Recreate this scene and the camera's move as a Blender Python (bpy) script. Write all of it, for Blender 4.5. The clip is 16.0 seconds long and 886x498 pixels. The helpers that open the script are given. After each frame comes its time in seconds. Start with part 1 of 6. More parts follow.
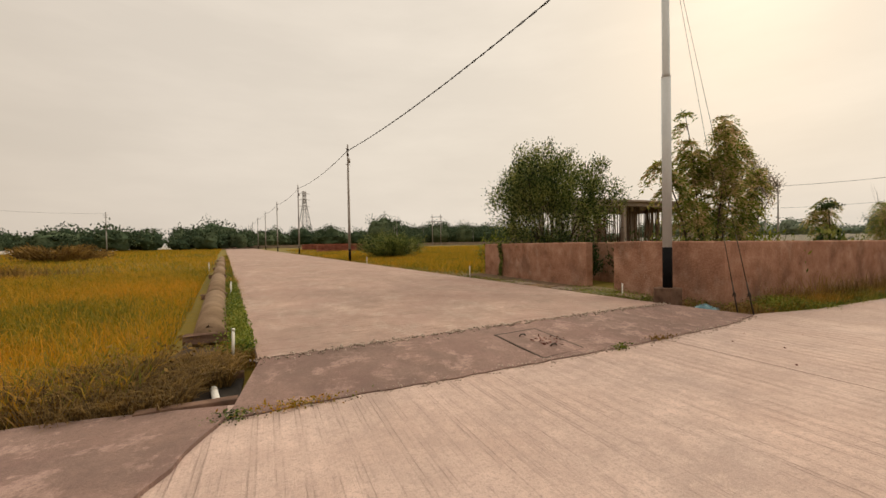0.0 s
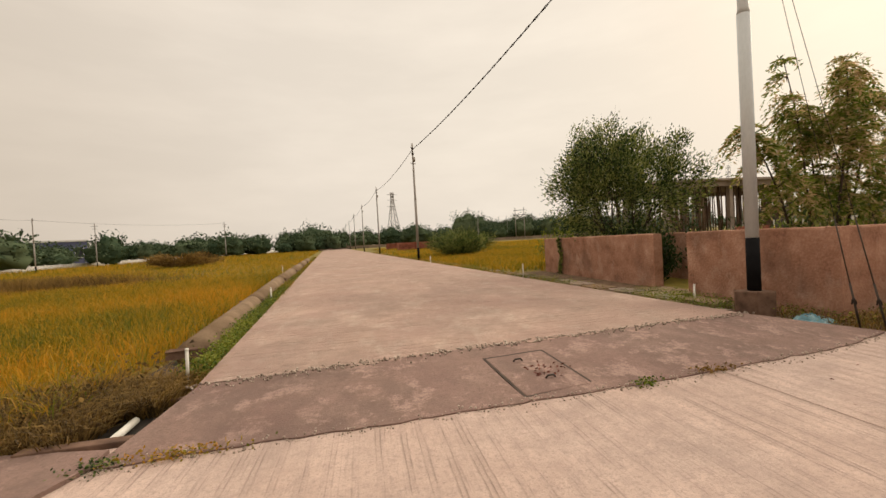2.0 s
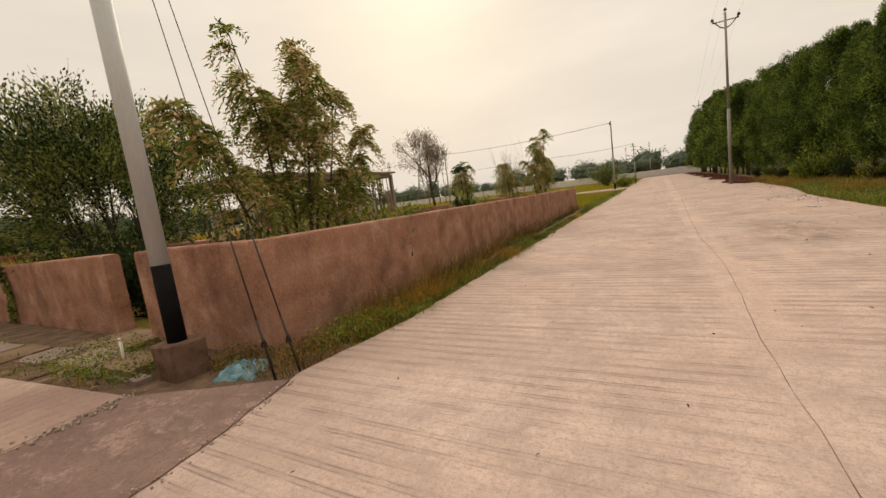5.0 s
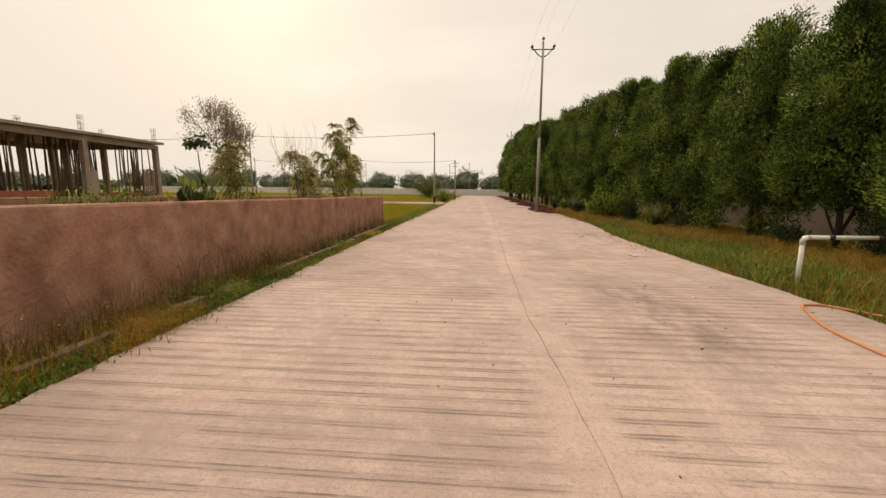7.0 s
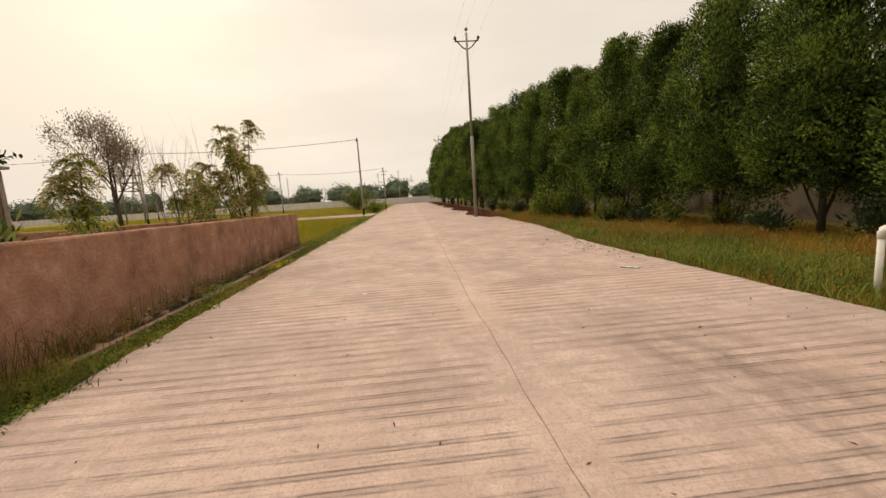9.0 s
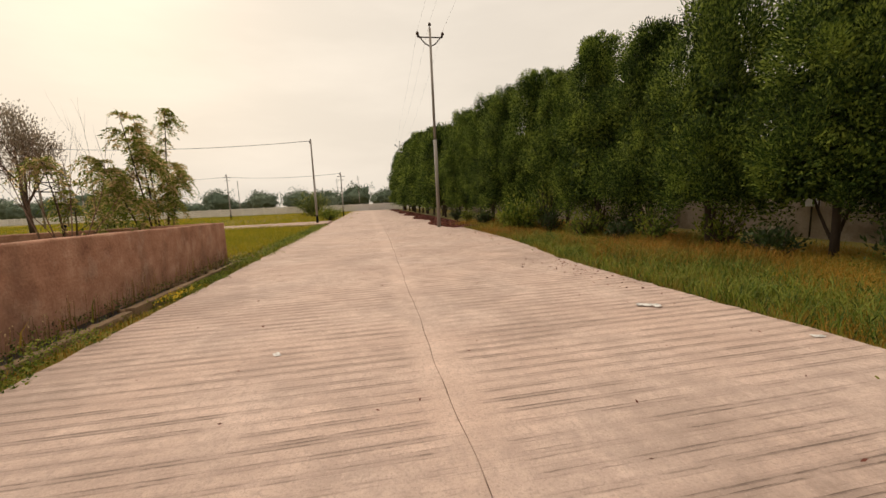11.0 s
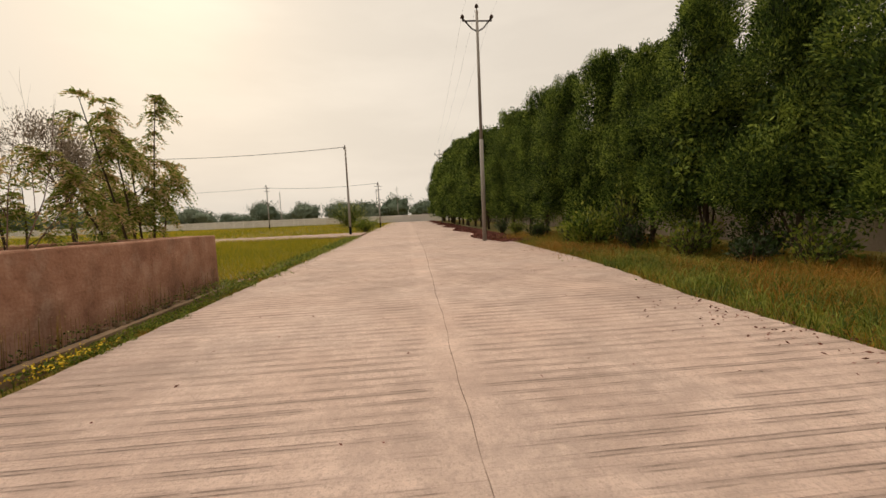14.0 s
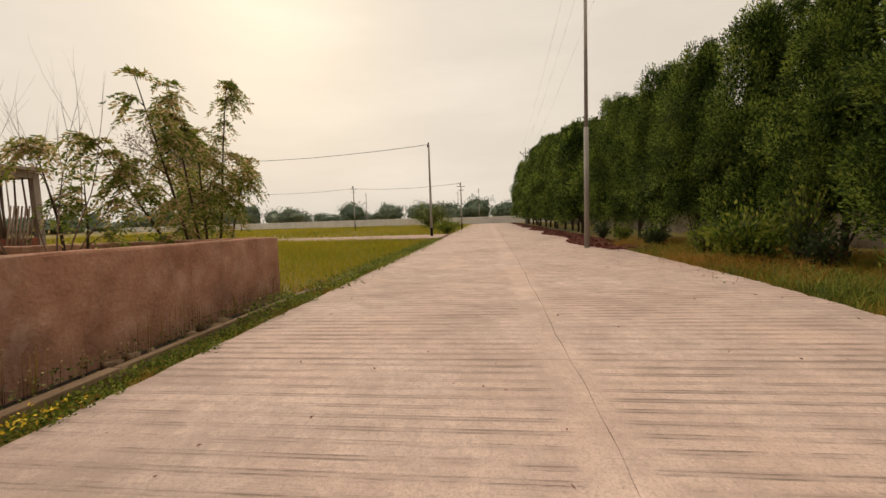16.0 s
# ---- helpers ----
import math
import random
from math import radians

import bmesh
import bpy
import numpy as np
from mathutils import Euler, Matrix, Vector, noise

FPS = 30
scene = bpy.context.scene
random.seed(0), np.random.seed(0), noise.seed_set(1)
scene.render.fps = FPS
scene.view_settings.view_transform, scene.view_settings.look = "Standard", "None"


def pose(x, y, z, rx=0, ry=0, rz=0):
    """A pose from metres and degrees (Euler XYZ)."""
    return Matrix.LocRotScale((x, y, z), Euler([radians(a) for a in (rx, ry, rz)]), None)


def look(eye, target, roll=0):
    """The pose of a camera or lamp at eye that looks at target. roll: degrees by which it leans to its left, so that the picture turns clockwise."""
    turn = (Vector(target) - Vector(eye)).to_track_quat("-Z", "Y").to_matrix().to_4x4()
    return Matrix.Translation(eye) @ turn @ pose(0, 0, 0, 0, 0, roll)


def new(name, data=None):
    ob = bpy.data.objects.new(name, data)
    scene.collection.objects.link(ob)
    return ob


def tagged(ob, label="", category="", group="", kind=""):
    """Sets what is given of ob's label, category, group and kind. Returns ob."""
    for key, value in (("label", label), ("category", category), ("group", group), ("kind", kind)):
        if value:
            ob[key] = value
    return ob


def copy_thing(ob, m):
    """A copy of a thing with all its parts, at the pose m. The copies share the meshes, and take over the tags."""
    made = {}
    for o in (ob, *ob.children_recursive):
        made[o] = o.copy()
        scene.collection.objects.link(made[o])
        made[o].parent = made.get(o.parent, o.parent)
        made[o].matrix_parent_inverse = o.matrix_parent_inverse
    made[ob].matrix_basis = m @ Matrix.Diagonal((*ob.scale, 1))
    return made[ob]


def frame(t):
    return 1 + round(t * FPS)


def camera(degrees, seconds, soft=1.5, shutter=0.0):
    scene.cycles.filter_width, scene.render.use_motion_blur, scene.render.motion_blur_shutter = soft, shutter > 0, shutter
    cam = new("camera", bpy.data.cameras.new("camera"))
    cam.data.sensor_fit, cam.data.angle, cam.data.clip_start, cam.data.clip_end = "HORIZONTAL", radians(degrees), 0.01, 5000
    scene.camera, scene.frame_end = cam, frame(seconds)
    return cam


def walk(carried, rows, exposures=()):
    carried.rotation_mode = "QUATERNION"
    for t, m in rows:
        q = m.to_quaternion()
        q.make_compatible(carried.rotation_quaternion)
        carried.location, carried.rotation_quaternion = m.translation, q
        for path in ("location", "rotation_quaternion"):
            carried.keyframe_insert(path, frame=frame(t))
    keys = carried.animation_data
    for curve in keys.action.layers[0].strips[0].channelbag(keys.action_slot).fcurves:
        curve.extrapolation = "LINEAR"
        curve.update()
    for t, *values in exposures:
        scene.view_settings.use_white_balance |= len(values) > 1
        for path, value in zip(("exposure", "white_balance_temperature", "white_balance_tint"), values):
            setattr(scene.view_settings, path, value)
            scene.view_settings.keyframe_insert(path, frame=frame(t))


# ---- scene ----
cam = camera(96.4, 16.0)
PATH = [
    (0, (-7.883, -4.682, 1.317), (-7.074, -2.853, 1.283), -1.0),
    (0.5, (-7.545, -4.614, 1.333), (-6.822, -2.75, 1.297), -0.1),
    (1, (-7.148, -4.56, 1.351), (-6.52, -2.662, 1.313), -1.5),
    (1.5, (-6.784, -4.518, 1.384), (-6.237, -2.595, 1.342), -3.3),
    (2, (-6.364, -4.242, 1.365), (-5.976, -2.28, 1.322), -3.3),
    (2.5, (-5.929, -4.253, 1.389), (-5.851, -2.255, 1.352), -2.7),
    (3, (-5.699, -4.55, 1.524), (-5.654, -2.551, 1.472), -4.0),
    (3.5, (-5.115, -4.627, 1.664), (-4.69, -2.675, 1.574), -8.7),
    (4, (-4.503, -4.151, 1.557), (-3.581, -2.382, 1.417), -6.2),
    (4.5, (-4.058, -3.737, 1.568), (-2.677, -2.301, 1.389), -7.5),
    (5, (-2.713, -3.718, 1.438), (-0.984, -2.746, 1.182), -7.5),
    (5.2, (-2.405, -3.738, 1.441), (-0.625, -2.869, 1.162), -7.0),
    (7.5, (3.097, -3.782, 1.334), (5.076, -3.766, 1.053), -0.8),
    (8, (3.537, -3.741, 1.356), (5.513, -3.841, 1.078), -3.6),
    (8.5, (4.109, -3.699, 1.321), (6.08, -3.872, 1.040), -3.6),
    (9, (4.67, -3.685, 1.325), (6.644, -3.846, 1.055), -3.8),
    (11.3, (6.754, -3.974, 1.36), (8.705, -4.341, 1.116), -2.7),
    (11.5, (6.948, -4.017, 1.345), (8.899, -4.378, 1.095), -2.7),
    (12, (7.421, -4.061, 1.341), (9.383, -4.373, 1.11), -2.9),
    (12.5, (7.97, -4.068, 1.33), (9.94, -4.334, 1.105), -2.4),
    (13, (8.469, -4.117, 1.307), (10.442, -4.373, 1.097), -1.4),
    (13.5, (8.955, -4.094, 1.274), (10.937, -4.299, 1.093), -0.3),
    (14, (9.424, -4.105, 1.269), (11.409, -4.276, 1.092), -2.6),
    (14.5, (9.942, -4.098, 1.262), (11.93, -4.226, 1.088), -1.2),
    (15, (10.379, -4.116, 1.279), (12.366, -4.227, 1.085), -1.6),
    (15.5, (10.897, -3.989, 1.316), (12.89, -3.99, 1.15), -1.9),
    (16, (11.447, -3.803, 1.26), (13.429, -3.577, 1.107), -2.0),
]
walk(cam, [(t, look(eye, target, roll)) for t, eye, target, roll in PATH], [(0, -0.02), (1.5, 0.07), (3, 0.21), (4, 0.06), (5, 0.01), (7.5, 0.14), (12.5, 0.06), (16, -0.03)])

# ---- sky and light: thin bright overcast, the sun low behind it ----
SUN_AZ, SUN_EL = radians(29), radians(27)
SUN_DIR = Vector((math.cos(SUN_EL) * math.cos(SUN_AZ), math.cos(SUN_EL) * math.sin(SUN_AZ), math.sin(SUN_EL)))
world = bpy.data.worlds.new("hazy_sky")
scene.world = world
world.use_nodes = True
wn, wl = world.node_tree.nodes, world.node_tree.links
wn.clear()


def wnode(kind, **values):
    n = wn.new(kind)
    for k, v in values.items():
        n.inputs[k].default_value = v
    return n


w_out = wnode("ShaderNodeOutputWorld")
w_sky = wn.new("ShaderNodeTexSky")
w_sky.sky_type, w_sky.sun_disc = "NISHITA", False
w_sky.sun_elevation, w_sky.sun_rotation = SUN_EL, radians(90) - SUN_AZ
w_sky.dust_density, w_sky.air_density = 8.0, 2.0
w_bg_sky = wnode("ShaderNodeBackground", Strength=0.05)
wl.new(w_sky.outputs[0], w_bg_sky.inputs[0])
w_co = wn.new("ShaderNodeTexCoord")
w_dot = wn.new("ShaderNodeVectorMath")
w_dot.operation = "DOT_PRODUCT"
w_dot.inputs[1].default_value = SUN_DIR
wl.new(w_co.outputs["Generated"], w_dot.inputs[0])
w_glow = wn.new("ShaderNodeMapRange")
for k, v in (("From Min", -1.0), ("From Max", 1.0), ("To Min", 0.0), ("To Max", 1.0)):
    w_glow.inputs[k].default_value = v
wl.new(w_dot.outputs["Value"], w_glow.inputs[0])
w_ramp = wn.new("ShaderNodeValToRGB")
w_ramp.color_ramp.elements[0].color = (0.42, 0.35, 0.278, 1)
w_ramp.color_ramp.elements.new(0.325).color = (0.57, 0.474, 0.374, 1)
w_ramp.color_ramp.elements[-1].color = (0.865, 0.768, 0.648, 1)
e = w_ramp.color_ramp.elements.new(0.696)
e.color = (0.785, 0.69, 0.583, 1)
wl.new(w_glow.outputs[0], w_ramp.inputs[0])
# thin streaks of cloud
w_noise = wnode("ShaderNodeTexNoise", Scale=2.2, Detail=6.0, Roughness=0.55)
w_map = wn.new("ShaderNodeMapping")
w_map.inputs["Scale"].default_value = (1.0, 1.0, 4.0)
wl.new(w_co.outputs["Generated"], w_map.inputs[0])
wl.new(w_map.outputs[0], w_noise.inputs["Vector"])
w_cl = wn.new("ShaderNodeMapRange")
for k, v in (("From Min", 0.42), ("From Max", 0.75), ("To Min", 0.985), ("To Max", 1.10)):
    w_cl.inputs[k].default_value = v
wl.new(w_noise.outputs[0], w_cl.inputs[0])
# an overcast sky is brighter towards the zenith
w_sep = wn.new("ShaderNodeSeparateXYZ")
wl.new(w_co.outputs["Generated"], w_sep.inputs[0])
w_zen = wn.new("ShaderNodeMapRange")
w_zen.interpolation_type = "SMOOTHSTEP"
for k, v in (("From Min", 0.5), ("From Max", 1.0), ("To Min", 1.0), ("To Max", 2.4)):
    w_zen.inputs[k].default_value = v
wl.new(w_sep.outputs[2], w_zen.inputs[0])
w_mul = wn.new("ShaderNodeMath")
w_mul.operation = "MULTIPLY"
wl.new(w_cl.outputs[0], w_mul.inputs[0])
wl.new(w_zen.outputs[0], w_mul.inputs[1])
w_bg_haze = wn.new("ShaderNodeBackground")
wl.new(w_ramp.outputs[0], w_bg_haze.inputs[0])
wl.new(w_mul.outputs[0], w_bg_haze.inputs[1])
w_add = wn.new("ShaderNodeMixShader")
w_add.inputs[0].default_value = 0.93
wl.new(w_bg_sky.outputs[0], w_add.inputs[1])
wl.new(w_bg_haze.outputs[0], w_add.inputs[2])
wl.new(w_add.outputs[0], w_out.inputs[0])

sun = new("sun", bpy.data.lights.new("sun", "SUN"))
sun.data.energy, sun.data.angle, sun.data.color = 1.3, radians(14), (1.0, 0.86, 0.66)
sun.rotation_mode = "QUATERNION"
sun.rotation_quaternion = (-SUN_DIR).to_track_quat("-Z", "Y")


# ---- materials ----
def material(name, cols, scale=3.0, rough=0.85, bump=0.3, fine=60.0, metal=0.0, stretch=(1, 1, 1), island=0.0, objrand=0.0,
             translucent=0.0, stain=None, stain_scale=0.7, stain_stretch=(1, 1, 1), bump_dist=0.01, rough_var=0.1, scuff=None, spec=0.3):
    """Colours blended by coarse and fine noise, with relief, stains and variation from piece to piece."""
    m = bpy.data.materials.new(name)
    m.use_nodes = True
    n, l = m.node_tree.nodes, m.node_tree.links
    bsdf = n["Principled BSDF"]
    co = n.new("ShaderNodeTexCoord")
    mp = n.new("ShaderNodeMapping")
    mp.inputs["Scale"].default_value = stretch
    l.new(co.outputs["Object"], mp.inputs[0])
    big = n.new("ShaderNodeTexNoise")
    big.inputs["Scale"].default_value, big.inputs["Detail"].default_value = scale, 5.0
    small = n.new("ShaderNodeTexNoise")
    small.inputs["Scale"].default_value, small.inputs["Detail"].default_value = fine, 4.0
    for t in (big, small):
        l.new(mp.outputs[0], t.inputs["Vector"])
    mix = n.new("ShaderNodeMath")
    mix.operation = "MULTIPLY_ADD"
    mix.inputs[1].default_value, mix.inputs[2].default_value = 0.35, 0.0
    l.new(small.outputs[0], mix.inputs[0])
    add = n.new("ShaderNodeMath")
    add.operation = "MULTIPLY_ADD"
    add.inputs[1].default_value = 0.75
    l.new(big.outputs[0], add.inputs[0])
    l.new(mix.outputs[0], add.inputs[2])
    fac = add
    if island or objrand:
        src = n.new("ShaderNodeNewGeometry").outputs["Random Per Island"] if island else n.new("ShaderNodeObjectInfo").outputs["Random"]
        j = n.new("ShaderNodeMath")
        j.operation = "MULTIPLY_ADD"
        j.inputs[1].default_value = island or objrand
        l.new(src, j.inputs[0])
        l.new(add.outputs[0], j.inputs[2])
        k = n.new("ShaderNodeMath")
        k.operation = "SUBTRACT"
        k.inputs[1].default_value = (island or objrand) / 2
        l.new(j.outputs[0], k.inputs[0])
        fac = k
    ramp = n.new("ShaderNodeValToRGB")
    el = ramp.color_ramp.elements
    lo, hi = 0.30, 0.78
    el[0].position, el[0].color = lo, (*cols[0], 1)
    el[1].position, el[1].color = hi, (*cols[-1], 1)
    for i, c in enumerate(cols[1:-1], 1):
        el.new(lo + (hi - lo) * i / (len(cols) - 1)).color = (*c, 1)
    l.new(fac.outputs[0], ramp.inputs[0])
    colour = ramp.outputs[0]
    if stain:
        st = n.new("ShaderNodeTexNoise")
        st.inputs["Scale"].default_value, st.inputs["Detail"].default_value, st.inputs["Roughness"].default_value = stain_scale, 7.0, 0.62
        sm = n.new("ShaderNodeMapping")
        sm.inputs["Scale"].default_value = stain_stretch
        l.new(co.outputs["Object"], sm.inputs[0])
        l.new(sm.outputs[0], st.inputs["Vector"])
        mr = n.new("ShaderNodeMapRange")
        for k2, v in (("From Min", 0.50), ("From Max", 0.68), ("To Min", 0.0), ("To Max", stain[3])):
            mr.inputs[k2].default_value = v
        l.new(st.outputs[0], mr.inputs[0])
        mx = n.new("ShaderNodeMix")
        mx.data_type = "RGBA"
        l.new(mr.outputs[0], mx.inputs["Factor"])
        l.new(colour, mx.inputs["A"])
        mx.inputs["B"].default_value = (*stain[:3], 1)
        colour = mx.outputs["Result"]
    if scuff:
        sc = n.new("ShaderNodeTexNoise")
        sc.inputs["Scale"].default_value, sc.inputs["Detail"].default_value, sc.inputs["Roughness"].default_value = scuff[4], 8.0, 0.7
        off = n.new("ShaderNodeMapping")
        off.inputs["Location"].default_value, off.inputs["Scale"].default_value = (7.3, 2.1, 4.4), (1, 1, 0.7)
        l.new(co.outputs["Object"], off.inputs[0])
        l.new(off.outputs[0], sc.inputs["Vector"])
        sr = n.new("ShaderNodeMapRange")
        for k2, v in (("From Min", 0.54), ("From Max", 0.66), ("To Min", 0.0), ("To Max", scuff[3])):
            sr.inputs[k2].default_value = v
        l.new(sc.outputs[0], sr.inputs[0])
        sx = n.new("ShaderNodeMix")
        sx.data_type = "RGBA"
        l.new(sr.outputs[0], sx.inputs["Factor"])
        l.new(colour, sx.inputs["A"])
        sx.inputs["B"].default_value = (*scuff[:3], 1)
        colour = sx.outputs["Result"]
    l.new(colour, bsdf.inputs["Base Color"])
    bsdf.inputs["Metallic"].default_value = metal
    rr = n.new("ShaderNodeMapRange")
    rr.inputs["To Min"].default_value, rr.inputs["To Max"].default_value = max(rough - rough_var, 0.05), min(rough + rough_var, 1.0)
    l.new(small.outputs[0], rr.inputs[0])
    l.new(rr.outputs[0], bsdf.inputs["Roughness"])
    bsdf.inputs["Specular IOR Level"].default_value = spec
    if bump:
        b = n.new("ShaderNodeBump")
        b.inputs["Strength"].default_value, b.inputs["Distance"].default_value = bump, bump_dist
        l.new(add.outputs[0], b.inputs["Height"])
        l.new(b.outputs[0], bsdf.inputs["Normal"])
    if translucent:
        tr = n.new("ShaderNodeBsdfTranslucent")
        l.new(colour, tr.inputs[0])
        ms = n.new("ShaderNodeMixShader")
        ms.inputs[0].default_value = translucent
        l.new(bsdf.outputs[0], ms.inputs[1])
        l.new(tr.outputs[0], ms.inputs[2])
        l.new(ms.outputs[0], n["Material Output"].inputs[0])
    return m


def road_material(name, base, dark, groove_axis, groove_gain, stain_amt, world_coords=True):
    """Broom-finished concrete: clusters of fine drag grooves, worn patches, stains and grit. groove_axis: the axis across the grooves."""
    m = bpy.data.materials.new(name)
    m.use_nodes = True
    n, l = m.node_tree.nodes, m.node_tree.links
    bsdf = n["Principled BSDF"]
    geo = n.new("ShaderNodeNewGeometry")

    def noise_at(scale, detail, sx=1.0, sy=1.0, rough=0.5):
        mp = n.new("ShaderNodeMapping")
        mp.inputs["Scale"].default_value = (sx, sy, 1)
        l.new(geo.outputs["Position"], mp.inputs[0])
        t = n.new("ShaderNodeTexNoise")
        t.inputs["Scale"].default_value, t.inputs["Detail"].default_value, t.inputs["Roughness"].default_value = scale, detail, rough
        l.new(mp.outputs[0], t.inputs["Vector"])
        return t.outputs[0]

    def span(src, a, b, c, d):
        r = n.new("ShaderNodeMapRange")
        for k, v in (("From Min", a), ("From Max", b), ("To Min", c), ("To Max", d)):
            r.inputs[k].default_value = v
        l.new(src, r.inputs[0])
        return r.outputs[0]

    def math_of(op, a, b):
        q = n.new("ShaderNodeMath")
        q.operation = op
        for i, s in enumerate((a, b)):
            if isinstance(s, float):
                q.inputs[i].default_value = s
            else:
                l.new(s, q.inputs[i])
        return q.outputs[0]

    def blend(f, a, b):
        mx = n.new("ShaderNodeMix")
        mx.data_type = "RGBA"
        if isinstance(f, float):
            mx.inputs["Factor"].default_value = f
        else:
            l.new(f, mx.inputs["Factor"])
        for s, k in ((a, "A"), (b, "B")):
            if isinstance(s, tuple):
                mx.inputs[k].default_value = (*s, 1)
            else:
                l.new(s, mx.inputs[k])
        return mx.outputs["Result"]

    sx, sy = (1.0, 0.045) if groove_axis == "x" else (0.045, 1.0)
    grooves = noise_at(62.0, 3.0, sx, sy * 0.55, 0.65)
    bands = noise_at(6.5, 4.0, sx, sy * 1.6, 0.6)
    worn = noise_at(0.55, 5.0, 1, 1, 0.6)

    def comb(scale, distortion):
        wm = n.new("ShaderNodeMapping")
        wm.inputs["Scale"].default_value = (1, 0.10, 1) if groove_axis == "x" else (0.10, 1, 1)
        l.new(geo.outputs["Position"], wm.inputs[0])
        w = n.new("ShaderNodeTexWave")
        w.bands_direction = "X" if groove_axis == "x" else "Y"
        for k, v in (("Scale", scale), ("Distortion", distortion), ("Detail", 2.0), ("Detail Scale", 1.2), ("Detail Roughness", 0.5)):
            w.inputs[k].default_value = v
        l.new(wm.outputs[0], w.inputs["Vector"])
        return w.outputs["Fac"]

    group = comb(2.1, 2.2)
    tine = comb(8.6, 2.0)
    breaks = noise_at(3.0, 5.0, 1.0, 0.4, 0.65) if groove_axis == "x" else noise_at(3.0, 5.0, 0.4, 1.0, 0.65)
    line = math_of("MULTIPLY", span(tine, 0.66, 0.90, 0.0, 1.0), span(group, 0.35, 0.72, 0.16, 1.0))
    chips = noise_at(16.0, 5.0, 1.0, 0.3, 0.7) if groove_axis == "x" else noise_at(16.0, 5.0, 0.3, 1.0, 0.7)
    line = math_of("MULTIPLY", line, span(chips, 0.40, 0.56, 0.1, 1.0))
    line = math_of("MULTIPLY", line, span(breaks, 0.42, 0.58, 0.12, 1.0))
    line = math_of("MULTIPLY", line, span(worn, 0.34, 0.52, 0.35, 1.0))
    scratch = math_of("MULTIPLY", span(grooves, 0.56, 0.64, 0.0, 1.0), span(bands, 0.46, 0.60, 0.0, 1.0))
    ridge = math_of("MULTIPLY", span(group, 0.50, 0.85, 0.0, 1.0), span(worn, 0.34, 0.54, 0.35, 1.0))
    ridge = math_of("MULTIPLY", ridge, span(breaks, 0.40, 0.56, 0.35, 1.0))
    if groove_axis == "x":
        # a trowelled strip without grooves along the middle joint
        sep = n.new("ShaderNodeSeparateXYZ")
        l.new(geo.outputs["Position"], sep.inputs[0])
        away = math_of("ABSOLUTE", math_of("ADD", sep.outputs[1], 4.42), 0.0)
        strip = span(away, 0.14, 0.30, 0.12, 1.0)
        line, ridge = math_of("MULTIPLY", line, strip), math_of("MULTIPLY", ridge, strip)
        wear = span(sep.outputs[0], -5.0, 9.0, 0.5, 1.25)
        line, ridge = math_of("MULTIPLY", line, wear), math_of("MULTIPLY", ridge, wear)
        # a long dark oil-like stain across the south lane
        ex = math_of("POWER", math_of("ABSOLUTE", math_of("MULTIPLY", math_of("ADD", sep.outputs[0], -6.7), 0.50), 0.0), 2.0)
        ey = math_of("POWER", math_of("ABSOLUTE", math_of("MULTIPLY", math_of("ADD", sep.outputs[1], 5.85), 1.25), 0.0), 2.0)
        spill = math_of("MULTIPLY", span(math_of("ADD", ex, ey), 0.05, 1.0, 1.0, 0.0), span(noise_at(2.4, 7.0, 0.5, 1.0, 0.7), 0.40, 0.60, 0.0, 0.75))
    grit = noise_at(70.0, 4.0, 1, 1, 0.7)
    mott = noise_at(2.6, 6.0, 1, 1, 0.65)
    stain = span(noise_at(0.33, 6.0, 1, 1, 0.65), 0.50, 0.72, 0.0, stain_amt)
    col = blend(span(mott, 0.34, 0.66, 0.0, 1.0), tuple(c * 0.74 for c in base), tuple(min(c * 1.14, 0.9) for c in base))
    col = blend(span(noise_at(0.95, 9.0, 1, 1, 0.75), 0.47, 0.60, 0.0, 0.70), col, (base[0] * 0.72, base[1] * 0.70, base[2] * 0.70))
    col = blend(span(noise_at(5.5, 8.0, 1, 1, 0.75), 0.54, 0.64, 0.0, 0.45), col, tuple(min(c * 1.22, 0.9) for c in base))
    col = blend(span(noise_at(13.0, 5.0, 1, 1, 0.7), 0.50, 0.66, 0.0, 0.45), col, tuple(c * 0.70 for c in base))
    col = blend(span(worn, 0.35, 0.7, 0.0, 0.55), col, (base[0] * 1.03, base[1] * 0.94, base[2] * 0.88))
    col = blend(math_of("MULTIPLY", span(bands, 0.42, 0.68, 0.0, 0.5), 0.14 if groove_gain > 0.1 else 0.02), col, dark)
    col = blend(math_of("MULTIPLY", ridge, groove_gain * 0.58), col, dark)
    col = blend(math_of("MULTIPLY", scratch, groove_gain * 0.40), col, tuple(c * 0.6 for c in dark))
    col = blend(math_of("MULTIPLY", line, groove_gain * 0.72), col, tuple(c * 0.58 for c in dark))
    if groove_gain < 0.3:
        col = blend(span(noise_at(1.4, 7.0, 1, 1, 0.7), 0.47, 0.60, 0.0, 0.6), col, tuple(c * 0.62 for c in base))
        col = blend(span(noise_at(0.6, 7.0, 1, 1, 0.7), 0.46, 0.60, 0.0, 0.6), col, (base[0] * 0.80, base[1] * 0.72, base[2] * 0.74))
        col = blend(span(noise_at(2.9, 9.0, 1, 1 if groove_gain < 0.1 else 0.45, 0.8), 0.52, 0.60, 0.0, 0.75 if groove_gain < 0.1 else 0.22), col, tuple(min(c * 1.55, 0.6) for c in base))
